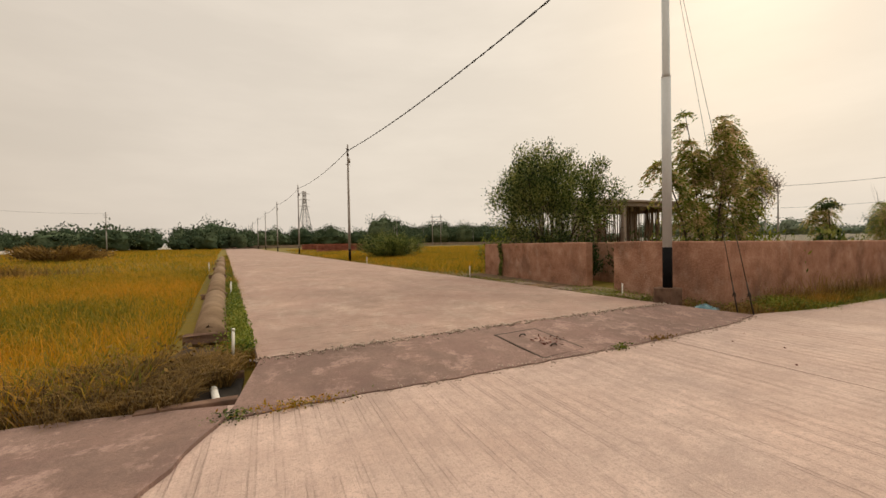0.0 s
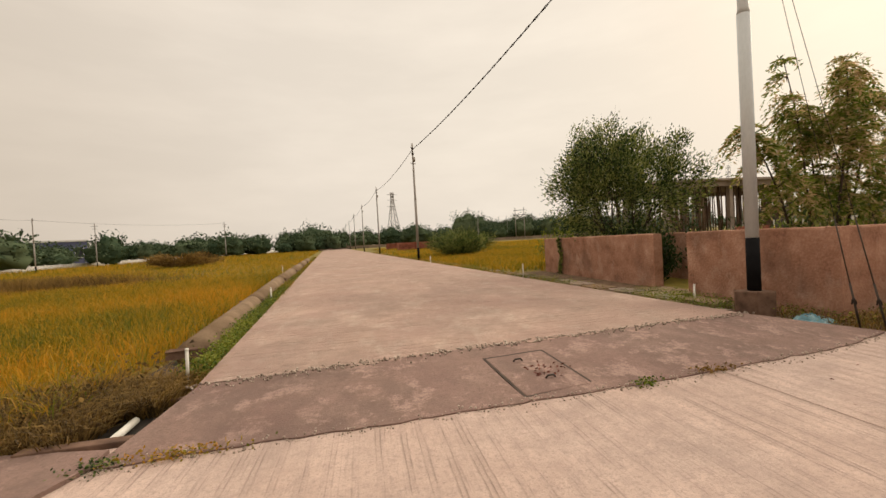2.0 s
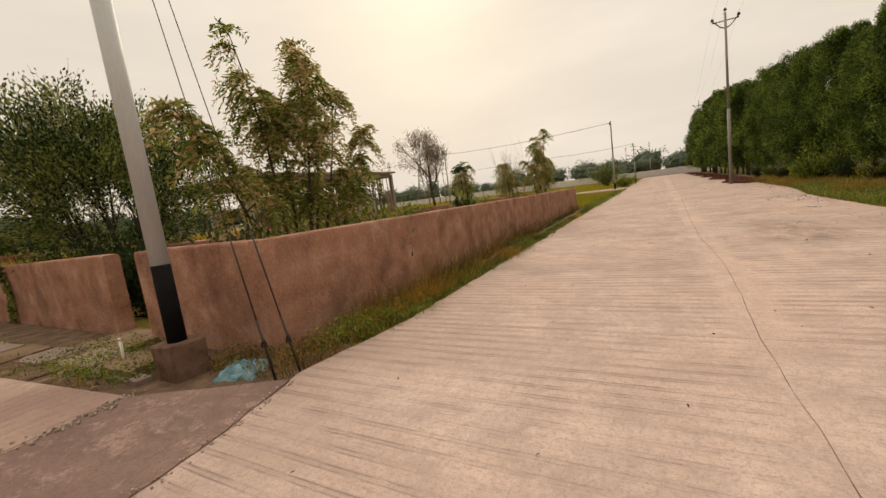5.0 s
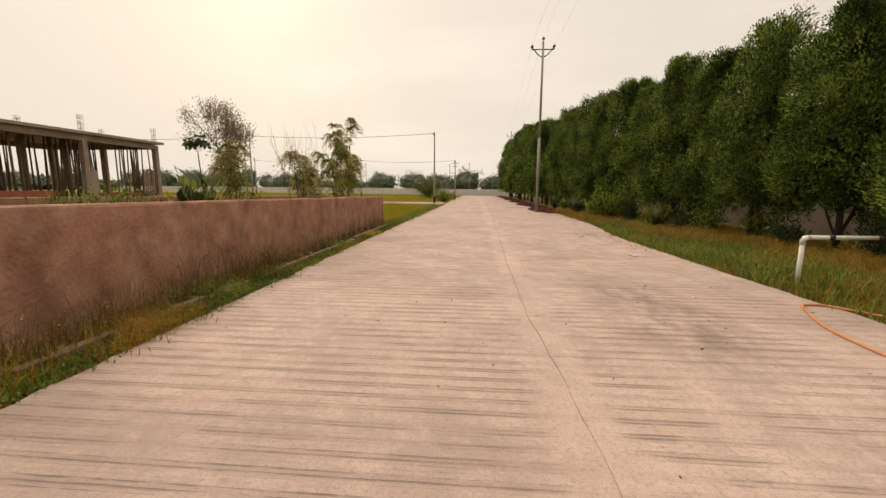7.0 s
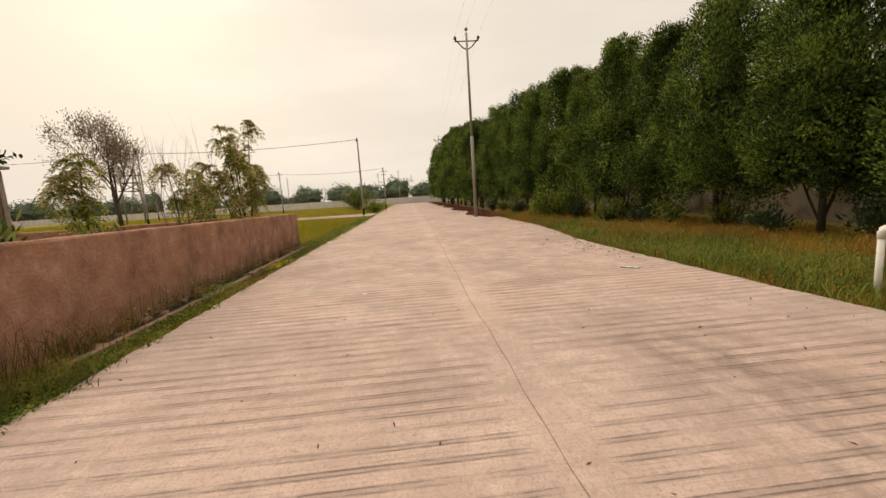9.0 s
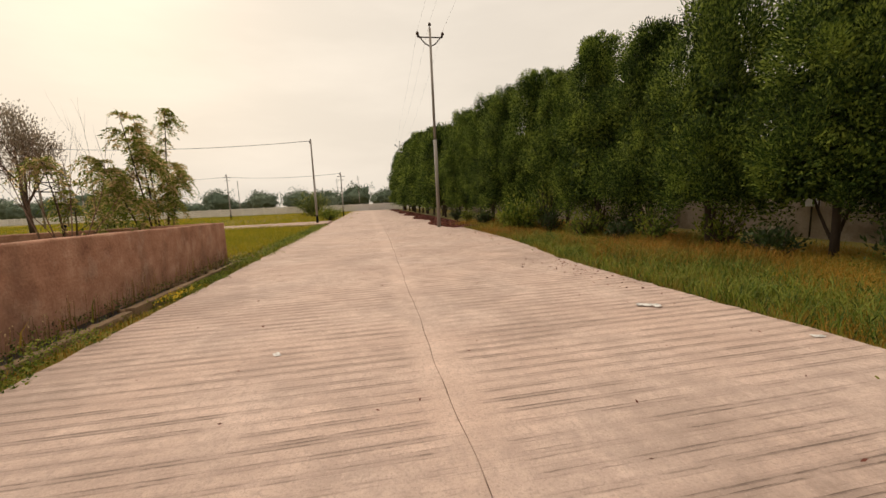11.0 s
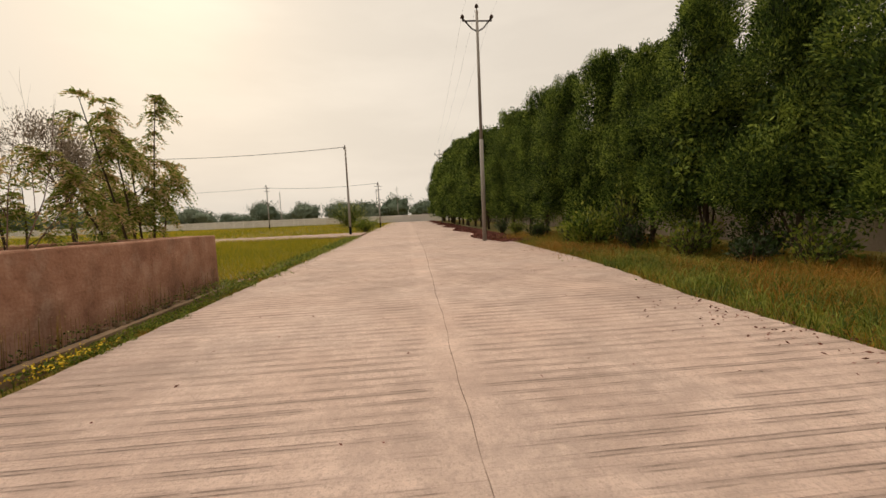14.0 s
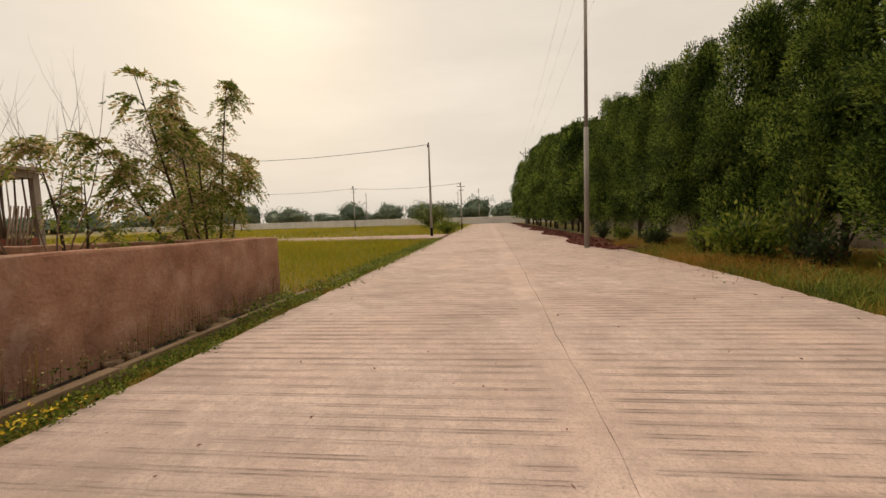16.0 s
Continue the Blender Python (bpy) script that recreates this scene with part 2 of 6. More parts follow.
    col = blend(stain, col, tuple(c * 0.62 for c in dark))
    if groove_axis == "x":
        col = blend(spill, col, tuple(c * 0.55 for c in dark))
    col = blend(span(noise_at(26.0, 5.0, 1, 1, 0.75), 0.51, 0.62, 0.0, 0.50), col, tuple(c * 0.62 for c in base))
    col = blend(span(grit, 0.54, 0.68, 0.0, 0.60), col, tuple(c * 0.42 for c in base))
    col = blend(span(grit, 0.30, 0.42, 0.35, 0.0), col, tuple(min(c * 1.25, 0.9) for c in base))
    l.new(col, bsdf.inputs["Base Color"])
    bsdf.inputs["Roughness"].default_value = 0.9
    bsdf.inputs["Specular IOR Level"].default_value = 0.2
    tined = 1.0 if groove_gain > 0.1 else 0.08
    h = math_of("SUBTRACT", math_of("SUBTRACT", math_of("MULTIPLY", grit, 0.5), math_of("MULTIPLY", line, tined)), math_of("MULTIPLY", ridge, 0.25 * tined))
    b = n.new("ShaderNodeBump")
    b.inputs["Strength"].default_value, b.inputs["Distance"].default_value = 1.0, 0.013
    l.new(h, b.inputs["Height"])
    l.new(b.outputs[0], bsdf.inputs["Normal"])
    return m


M_ROAD_B = road_material("broomed_concrete", (0.590, 0.456, 0.394), (0.335, 0.252, 0.214), "x", 0.85, 0.50)
M_ROAD_A = road_material("worn_concrete", (0.46, 0.335, 0.275), (0.31, 0.23, 0.19), "y", 0.18, 0.40)
M_APRON = road_material("dark_rough_concrete", (0.285, 0.196, 0.165), (0.13, 0.090, 0.076), "y", 0.05, 0.70)
M_JOINT = material("joint_dirt", [(0.030, 0.022, 0.018), (0.095, 0.070, 0.056)], 8, 0.95)
M_WALL = material("red_brown_plaster", [(0.165, 0.085, 0.058), (0.33, 0.174, 0.117), (0.425, 0.24, 0.166), (0.53, 0.35, 0.265)], 3.0, 0.95, 1.0, 26, stain=(0.10, 0.058, 0.043, 0.5), stain_scale=1.6, stain_stretch=(1.0, 1.0, 0.7), bump_dist=0.03, scuff=(0.58, 0.43, 0.34, 0.28, 3.2), spec=0.1)
M_CONC = material("grey_brown_concrete", [(0.20, 0.15, 0.12), (0.36, 0.28, 0.22)], 3, 0.9, 0.5, 45, stain=(0.10, 0.08, 0.06, 0.6))
M_FRAME = material("raw_grey_concrete", [(0.24, 0.195, 0.165), (0.42, 0.345, 0.295)], 1.2, 0.9, 0.4, 30, stain=(0.14, 0.11, 0.095, 0.6))
M_POLE = material("galvanised_grey_paint", [(0.44, 0.465, 0.475), (0.62, 0.65, 0.66)], 3, 0.5, 0.15, 50, stretch=(1, 1, 0.25))
M_POLE_FAR = material("weathered_pole_steel", [(0.20, 0.18, 0.16), (0.32, 0.29, 0.26)], 3, 0.6, 0.15, 50, stretch=(1, 1, 0.25))
M_BLACK = material("black_tar_paint", [(0.004, 0.004, 0.005), (0.012, 0.012, 0.013)], 5, 0.8, 0.2, 50, spec=0.08)
M_PIPE = material("soil_stained_concrete", [(0.14, 0.092, 0.055), (0.31, 0.22, 0.145)], 3, 0.95, 0.5, 35, stain=(0.08, 0.06, 0.03, 0.5), spec=0.1)
M_IRON = material("dark_iron", [(0.03, 0.026, 0.023), (0.08, 0.06, 0.05)], 9, 0.6, 0.3, 60, metal=0.4)
M_WIRE = material("cable_black", [(0.03, 0.03, 0.03), (0.05, 0.05, 0.05)], 9, 0.6, 0)
M_INSUL = material("brown_porcelain", [(0.045, 0.03, 0.025), (0.08, 0.05, 0.04)], 9, 0.3, 0)
M_WHITE = material("white_pvc", [(0.66, 0.64, 0.58), (0.80, 0.78, 0.72)], 4, 0.4, 0.1, 40, stain=(0.45, 0.40, 0.32, 0.5), stain_scale=6)
M_ORANGE = material("orange_hose", [(0.50, 0.20, 0.07), (0.62, 0.28, 0.11)], 6, 0.5, 0.1)
M_TARP = material("faded_blue_tarp", [(0.04, 0.10, 0.13), (0.12, 0.25, 0.30), (0.34, 0.46, 0.48)], 9, 0.55, 0.5, 40)
M_PAPER = material("crumpled_paper", [(0.30, 0.29, 0.29), (0.62, 0.60, 0.58), (0.74, 0.72, 0.70)], 34, 0.8, 0.3, 40)
M_GROUND = material("grassy_soil", [(0.085, 0.075, 0.016), (0.15, 0.125, 0.020), (0.21, 0.150, 0.020), (0.12, 0.115, 0.022)], 0.12, 0.97, 0.5, 5.0, stain=(0.10, 0.10, 0.025, 0.7), stain_scale=0.03, bump_dist=0.15)
M_SOIL = material("bare_soil", [(0.07, 0.047, 0.032), (0.14, 0.095, 0.062), (0.24, 0.165, 0.11)], 4.5, 0.97, 1.0, 30, bump_dist=0.03, spec=0.1)
M_LITTER = material("red_brown_leaf_litter", [(0.095, 0.034, 0.026), (0.23, 0.080, 0.058)], 5, 0.95, 0.7, 45, island=0.4)
M_GRASS_GOLD = material("golden_green_grass", [(0.105, 0.130, 0.012), (0.21, 0.185, 0.012), (0.45, 0.265, 0.012), (0.62, 0.30, 0.018)], 0.22, 0.75, 0, 4.0, island=0.40, translucent=0.38)
M_GRASS_MEADOW = material("yellow_green_meadow", [(0.15, 0.18, 0.015), (0.31, 0.285, 0.018), (0.46, 0.34, 0.022)], 0.09, 0.75, 0, 4.0, island=0.45, translucent=0.35)
M_GRASS_GREEN = material("green_verge_grass", [(0.034, 0.058, 0.006), (0.14, 0.155, 0.016), (0.34, 0.215, 0.028), (0.46, 0.22, 0.028)], 0.6, 0.75, 0, 5.0, island=0.30, translucent=0.28)
M_GRASS_ORANGE = material("orange_dry_grass", [(0.12, 0.10, 0.012), (0.33, 0.165, 0.020), (0.44, 0.19, 0.040)], 0.5, 0.8, 0, 5.0, island=0.45, translucent=0.25)
M_GRASS_DRY = material("dry_brown_weeds", [(0.075, 0.048, 0.016), (0.20, 0.12, 0.034), (0.34, 0.21, 0.055)], 0.6, 0.85, 0, 6.0, island=0.5, translucent=0.2)
M_LEAF = material("hedge_leaf", [(0.006, 0.014, 0.003), (0.052, 0.092, 0.017), (0.32, 0.40, 0.068)], 0.8, 0.6, 0, 4.0, island=0.34, translucent=0.25, spec=0.15)
M_LEAF_DARK = material("round_tree_leaf", [(0.012, 0.028, 0.006), (0.080, 0.125, 0.028), (0.32, 0.33, 0.09)], 1.3, 0.6, 0, 6.0, island=0.55, translucent=0.33)
M_LEAF_FEATHER = material("feathery_leaf", [(0.085, 0.135, 0.018), (0.24, 0.27, 0.045), (0.60, 0.42, 0.22)], 0.9, 0.6, 0, 6.0, island=0.55, translucent=0.65)
M_LEAF_WEED = material("weed_leaf", [(0.035, 0.068, 0.008), (0.15, 0.205, 0.022), (0.29, 0.30, 0.045)], 1.5, 0.65, 0, 8.0, island=0.5, translucent=0.3)
M_LEAF_BROAD = material("broad_leaf", [(0.012, 0.026, 0.007), (0.055, 0.090, 0.020)], 1.5, 0.5, 0, 8.0, island=0.4, translucent=0.25)
# greens shifted slightly blue-grey, standing in for haze over the far woods
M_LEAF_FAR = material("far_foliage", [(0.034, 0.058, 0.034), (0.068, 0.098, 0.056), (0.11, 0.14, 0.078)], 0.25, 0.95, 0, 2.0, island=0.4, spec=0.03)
# distance haze painted into the leaf colours: pale, greyed greens
M_LEAF_HAZED = material("hazed_far_foliage", [(0.10, 0.135, 0.10), (0.15, 0.19, 0.14), (0.20, 0.235, 0.175)], 0.2, 0.95, 0, 2.0, island=0.4, spec=0.03)
M_TWIG = material("reddish_twigs", [(0.13, 0.075, 0.055), (0.24, 0.15, 0.12)], 4, 0.9, 0.3, 40)
M_LEAF_GREY = material("dry_tree_twigs", [(0.22, 0.185, 0.14), (0.36, 0.30, 0.23)], 0.6, 0.9, 0, 6.0, island=0.5, translucent=0.3)
M_FLOWER = material("yellow_flower", [(0.60, 0.42, 0.02), (0.75, 0.55, 0.04)], 5, 0.7, 0, island=0.3)
M_BARK = material("brown_bark", [(0.035, 0.025, 0.018), (0.10, 0.072, 0.052)], 4, 0.95, 0.7, 40, stretch=(1, 1, 0.25))
M_BAMBOO = material("bamboo_prop", [(0.13, 0.085, 0.055), (0.27, 0.19, 0.13)], 3, 0.8, 0.2, 30, objrand=0.5)
M_BRICK = material("red_brick", [(0.22, 0.075, 0.05), (0.36, 0.13, 0.09)], 3, 0.9, 0.3, 40, objrand=0.5)
M_FENCE = material("pale_precast_fence", [(0.58, 0.565, 0.55), (0.76, 0.745, 0.72)], 0.5, 0.9, 0.2, 8.0)
M_BACKWALL = material("stained_grey_wall", [(0.30, 0.235, 0.19), (0.55, 0.46, 0.39)], 0.9, 0.95, 0.4, 20, stain=(0.10, 0.07, 0.05, 0.8))
M_BLOOM = material("pale_bloom", [(0.42, 0.30, 0.14), (0.58, 0.44, 0.24)], 5, 0.8, 0, island=0.4)
M_MOUND = material("orange_earth", [(0.30, 0.145, 0.075), (0.42, 0.22, 0.12)], 2, 0.97, 0.6, 25)
# near-black colour carries the shade of a drain and pit deeper than modelled
M_DRAIN = material("shaded_drain_black", [(0.012, 0.010, 0.008), (0.04, 0.032, 0.024)], 7, 0.8, 0.5, 40)
M_GRAVEL = material("pale_gravel", [(0.25, 0.19, 0.15), (0.5, 0.42, 0.35)], 30, 0.9, 0.2, island=0.5)
M_PLINTH = material("dark_brown_concrete", [(0.10, 0.060, 0.043), (0.23, 0.145, 0.105)], 7, 0.95, 0.8, 40, stain=(0.05, 0.035, 0.028, 0.6), stain_scale=5, spec=0.1)
M_BUILD = material("far_building_paint", [(0.38, 0.36, 0.36), (0.48, 0.46, 0.45)], 0.5, 0.9, 0.1)
M_GLASS_DARK = material("far_window", [(0.03, 0.035, 0.045), (0.05, 0.055, 0.065)], 1, 0.2, 0)
M_BLUE = material("blue_far_paint", [(0.09, 0.10, 0.20), (0.14, 0.15, 0.26)], 0.6, 0.8, 0.1)


# ---- building helpers ----
RNG = np.random.default_rng(7)


def np_mesh(name, verts, faces, mat):
    """A mesh from numpy arrays: verts (n, 3), faces a list of index arrays (m, 3) or (m, 4)."""
    me = bpy.data.meshes.new(name)
    verts = np.asarray(verts, dtype=np.float32)
    loops = np.concatenate([np.asarray(f).ravel() for f in faces]).astype(np.int32)
    sizes = np.concatenate([np.full(len(f), np.asarray(f).shape[1]) for f in faces]).astype(np.int32)
    me.vertices.add(len(verts))
    me.vertices.foreach_set("co", verts.ravel())
    me.loops.add(len(loops))
    me.loops.foreach_set("vertex_index", loops)
    me.polygons.add(len(sizes))
    me.polygons.foreach_set("loop_start", np.concatenate([[0], np.cumsum(sizes)[:-1]]).astype(np.int32))
    me.polygons.foreach_set("loop_total", sizes)
    me.update(calc_edges=True)
    me.validate()
    me.materials.append(mat)
    return me


def np_part(name, verts, faces, mat, parent=None, label=""):
    ob = new(name, np_mesh(name, verts, faces, mat))
    ob.parent = parent
    if label:
        tagged(ob, label)
    return ob


def part(name, bm, mat, parent=None, label="", smooth=False):
    me = bpy.data.meshes.new(name)
    if smooth:
        for f in bm.faces:
            f.smooth = True
    bm.to_mesh(me)
    bm.free()
    me.materials.append(mat)
    ob = new(name, me)
    ob.parent = parent
    if label:
        tagged(ob, label)
    return ob


def box(bm, x0, y0, z0, x1, y1, z1, bevel=0.0):
    r = bmesh.ops.create_cube(bm, size=1.0, matrix=Matrix.LocRotScale(((x0 + x1) / 2, (y0 + y1) / 2, (z0 + z1) / 2), None, (x1 - x0, y1 - y0, z1 - z0)))
    if bevel:
        bmesh.ops.bevel(bm, geom=list({e for v in r["verts"] for e in v.link_edges}), offset=bevel, segments=2, affect="EDGES", profile=0.6)
    return bm


def prism(bm, outline, z0, z1):
    """An upright slab over an outline; z1 a number or a function of x, y."""
    top = z1 if callable(z1) else (lambda x, y: z1)
    up = [bm.verts.new((x, y, top(x, y))) for x, y in outline]
    lo = [bm.verts.new((x, y, z0)) for x, y in outline]
    bm.faces.new(up)
    bm.faces.new(lo[::-1])
    for i in range(len(up)):
        j = (i + 1) % len(up)
        bm.faces.new((up[i], lo[i], lo[j], up[j]))
    bmesh.ops.recalc_face_normals(bm, faces=bm.faces)
    return bm


def tube_np(points, radii, sides=6):
    """Verts and faces of a tapered tube along points."""
    pts = np.asarray(points, float)
    radii = np.broadcast_to(np.asarray(radii, float), (len(pts),))
    d = np.gradient(pts, axis=0)
    d /= np.linalg.norm(d, axis=1)[:, None] + 1e-9
    ref = np.where(np.abs(d[:, 2:3]) > 0.9, np.array([[1.0, 0, 0]]), np.array([[0, 0, 1.0]]))
    u = np.cross(d, ref)
    u /= np.linalg.norm(u, axis=1)[:, None] + 1e-9
    v = np.cross(d, u)
    a = np.linspace(0, 2 * np.pi, sides, endpoint=False)
    ring = u[:, None, :] * np.cos(a)[None, :, None] + v[:, None, :] * np.sin(a)[None, :, None]
    verts = (pts[:, None, :] + ring * radii[:, None, None]).reshape(-1, 3)
    i = np.arange(len(pts) - 1)[:, None] * sides
    k = np.arange(sides)[None, :]
    k2 = (k + 1) % sides
    quads = np.stack([i + k, i + k2, i + sides + k2, i + sides + k], -1).reshape(-1, 4)
    n = len(verts)
    verts = np.vstack([verts, pts[0], pts[-1]])
    c0 = np.stack([np.full(sides, n), k2[0], k[0]], -1)
    e = (len(pts) - 1) * sides
    c1 = np.stack([np.full(sides, n + 1), e + k[0], e + k2[0]], -1)
    return verts, [quads, np.vstack([c0, c1])]


def join_np(chunks):
    V, Q, T, off = [], [], [], 0
    for v, faces in chunks:
        V.append(v)
        for f in faces:
            (Q if f.shape[1] == 4 else T).append(f + off)
        off += len(v)
    return np.vstack(V), [np.vstack(x) for x in (Q, T) if x]


def tubes(name, paths, mat, parent=None, label="", sides=6):
    v, f = join_np([tube_np(p, r, sides) for p, r in paths])
    ob = np_part(name, v, f, mat, parent, label)
    for p in ob.data.polygons:
        p.use_smooth = True
    return ob


def empty(name, at=(0, 0, 0), turn=0.0):
    ob = new(name)
    ob.empty_display_size = 0.2
    ob.matrix_basis = pose(*at, 0, 0, turn)
    return ob


def blades_np(xy, z, height, width, lean, rng, simple=False):
    """Grass blades: each a bent, tapering strip of five points."""
    n = len(xy)
    a = rng.uniform(0, 2 * np.pi, n)
    b = rng.uniform(0, 2 * np.pi, n)
    side = np.stack([np.cos(a), np.sin(a), np.zeros(n)], -1)
    out = np.stack([np.cos(b), np.sin(b), np.zeros(n)], -1)
    base = np.column_stack([xy, np.broadcast_to(z, (n,))])
    h = np.broadcast_to(height, (n,))[:, None] * rng.uniform(0.55, 1.15, (n, 1))
    w = np.broadcast_to(width, (n,))[:, None] * rng.uniform(0.6, 1.3, (n, 1)) / 2
    le = lean * h * rng.uniform(0.2, 1.2, (n, 1))
    up = np.array([[0, 0, 1.0]])
    if simple:
        tip = base + up * h * (1 - 0.25 * lean) + out * le
        i = np.arange(n)[:, None] * 3
        return np.stack([base - side * w, base + side * w, tip], 1).reshape(-1, 3), [i + np.array([[0, 1, 2]])]
    mid = base + up * h * 0.6 + out * le * 0.35
    tip = base + up * h * (1 - 0.25 * lean) + out * le
    V = np.stack([base - side * w, base + side * w, mid + side * w * 0.8, mid - side * w * 0.8, tip], 1).reshape(-1, 3)
    i = np.arange(n)[:, None] * 5
    return V, [i + np.array([[0, 1, 2, 3]]), i + np.array([[3, 2, 4]])]


def leaves_np(centre, way, length, width, rng, droop=0.0):
    """Pointed leaves: each a folded rhomb at centre, along way."""
    n = len(centre)
    d = np.asarray(way, float) + rng.normal(0, 0.35, (n, 3))
    d[:, 2] -= droop
    d /= np.linalg.norm(d, axis=1)[:, None] + 1e-9
    s = np.cross(d, rng.normal(0, 1, (n, 3)))
    s /= np.linalg.norm(s, axis=1)[:, None] + 1e-9
    L = np.broadcast_to(length, (n,))[:, None] * rng.uniform(0.65, 1.25, (n, 1))
    W = np.broadcast_to(width, (n,))[:, None] * rng.uniform(0.7, 1.2, (n, 1)) / 2
    c = np.asarray(centre)
    mid = c + d * L * 0.45
    V = np.stack([c, mid + s * W, c + d * L, mid - s * W], 1).reshape(-1, 3)
    i = np.arange(n)[:, None] * 4
    return V, [i + np.array([[0, 1, 2, 3]])]


def scatter(rng, n, x0, x1, y0, y1, clump=0.0):
    p = np.column_stack([rng.uniform(x0, x1, n), rng.uniform(y0, y1, n)])
    if clump:
        k = max(n // 30, 1)
        c = np.column_stack([rng.uniform(x0, x1, k), rng.uniform(y0, y1, k)])
        m = int(n * 0.7)
        p[:m] = c[rng.integers(0, k, m)] + rng.normal(0, clump, (m, 2))
    return p


# ---- levels and lines of the plan ----
def za(y):
    """Height of the long road's surface, which climbs gently away from the junction."""
    return 0.128 + 0.0032 * max(min(y, 260.0), 0.0)


def ground_z(x, y):
    y = np.asarray(y, float)
    return -0.06 + np.clip(y / 10.0, 0, 1) * (0.13 + 0.003 * np.clip(y, 0, 260)) - 0.03


def a_left(y):
    return -8.00 - 0.088 * y


def a_right(y):
    return -1.28 - 0.086 * y


def b_joint(x):
    """The middle joint of the wide road, which wanders a little."""
    return float(np.interp(x, [-50, 1.5, 3.8, 6.3, 9, 14, 23, 92], [-4.40, -4.37, -4.47, -4.37, -4.37, -4.47, -4.65, -5.1]))


def b_north(x):
    return float(np.interp(x, [-3.0, -1.7, -1.1, -0.47, -0.2, 1.2], [-0.93, -0.93, -0.85, -0.70, -0.70, -0.90]))


def b_south(x):
    return np.interp(x, [-45, 4, 8, 11, 14.5, 16.5, 19, 30, 92], [-8.2, -8.05, -7.96, -7.91, -7.93, -8.2, -8.42, -8.5, -9.2])


# ---- ground ----
g = np.concatenate([-np.geomspace(1500, 62, 14), np.arange(-60, 121, 2.0), np.geomspace(123, 1500, 14)])
h = np.concatenate([-np.geomspace(1500, 32, 12), np.arange(-30, 121, 2.0), np.geomspace(123, 1500, 14)])
X, Y = np.meshgrid(g, h)
Z = ground_z(X, Y) + 0.015 * np.sin(X * 1.7) * np.cos(Y * 1.3)
nx, ny = len(g), len(h)
i = (np.arange(ny - 1)[:, None] * nx + np.arange(nx - 1)[None, :]).ravel()
ground = np_part("ground", np.column_stack([X.ravel(), Y.ravel(), Z.ravel()]), [np.column_stack([i, i + 1, i + nx + 1, i + nx])], M_GROUND)
tagged(ground, "open field of golden and olive grass and soil", "ground", kind="structure")

# ---- the wide road: concrete panels with open joints ----
road = empty("road", (0, 0, 0))
tagged(road, "pale pinkish broomed concrete road in jointed panels", "road", kind="structure")
bm = bmesh.new()
prism(bm, [(-45, -8.15), (4, -8.0), (11, -7.86), (14.5, -7.88), (19, -8.36), (30, -8.45), (92, -9.1), (92, -0.95), (-45, -0.95)], -0.22, -0.022)
part("road_bed", bm, M_JOINT, road)
xs = [-44.0, -36.0, -28.0, -20.0, -15.5, -11.6, -3.17, 1.08, 5.32, 10.16, 14.9, 19.7, 24.5, 29.3, 34.1, 38.9, 43.7, 48.5, 53.3, 58.1, 62.9, 67.7, 72.5, 77.3, 82.1, 90.0]


def panel(x0, x1, south):
    """One cast panel with slightly ragged long edges and a small round-over."""
    rr = random.Random(int(x0 * 10) + (7 if south else 0))
    step = 24 if -10 < x0 < 30 else 6
    gap = 0.002
    g0, g1 = (0.006 if abs(x0 + 3.17) < 0.1 else gap), (0.006 if abs(x1 + 3.17) < 0.1 else gap)
    pts_a, pts_b = [], []
    for k in range(step + 1):
        x = x0 + g0 + (x1 - x0 - g0 - g1) * k / step
        wob = 0.010 * math.sin(x * 2.1) + 0.006 * math.sin(x * 7.3)
        if south:
            pts_a.append((x, float(b_south(x)) + rr.uniform(-0.03, 0.03)))
            pts_b.append((x, b_joint(x) - 0.0010 + wob + rr.uniform(-0.003, 0.001)))
        else:
            pts_a.append((x, b_joint(x) + 0.0010 + wob + rr.uniform(-0.001, 0.003)))
            pts_b.append((x, b_north(x) + rr.uniform(-0.02, 0.02)))
    bm = bmesh.new()
    prism(bm, pts_a + pts_b[::-1], -0.20, 0.0)
    bmesh.ops.bevel(bm, geom=[e for e in bm.edges if all(v.co.z > -0.01 for v in e.verts)], offset=0.0022, segments=1, affect="EDGES")
    return bm


for x0, x1 in zip(xs, xs[1:]):
    for south in (False, True):
        part("panel", panel(x0, x1, south), M_ROAD_B, road)

# ---- the long road ----
ys = [0.02, 3, 6, 9, 13, 18, 24, 30, 40, 55, 75, 100, 140, 190, 260]
bm = bmesh.new()
rows = []
re_ = random.Random(12)
N_A = 60
for k, y in enumerate(ys):
    z = za(y)
    y_l, y_r = (y - 0.12, y + 0.30) if k == 0 else (y, y)
    row = [bm.verts.new((a_left(y), y_l, z - 0.25))]
    for j in range(N_A + 1):
        u = j / N_A
        jag = (re_.uniform(-0.022, 0.022) + 0.03 * math.sin(u * 19) + 0.02 * math.sin(u * 47)) if k == 0 and 0 < j < N_A else 0.0
        row.append(bm.verts.new((a_left(y) + (a_right(y) - a_left(y)) * u, y_l + (y_r - y_l) * u + jag, z + 0.02 * min(y / 10, 1) * (1 - abs(2 * u - 1)) - (0.006 if k == 0 else 0.0))))
    row.append(bm.verts.new((a_right(y), y_r, z - 0.25)))
    rows.append(row)
for r0, r1 in zip(rows, rows[1:]):
    for k in range(N_A + 2):
        bm.faces.new((r0[k], r1[k], r1[k + 1], r0[k + 1]))
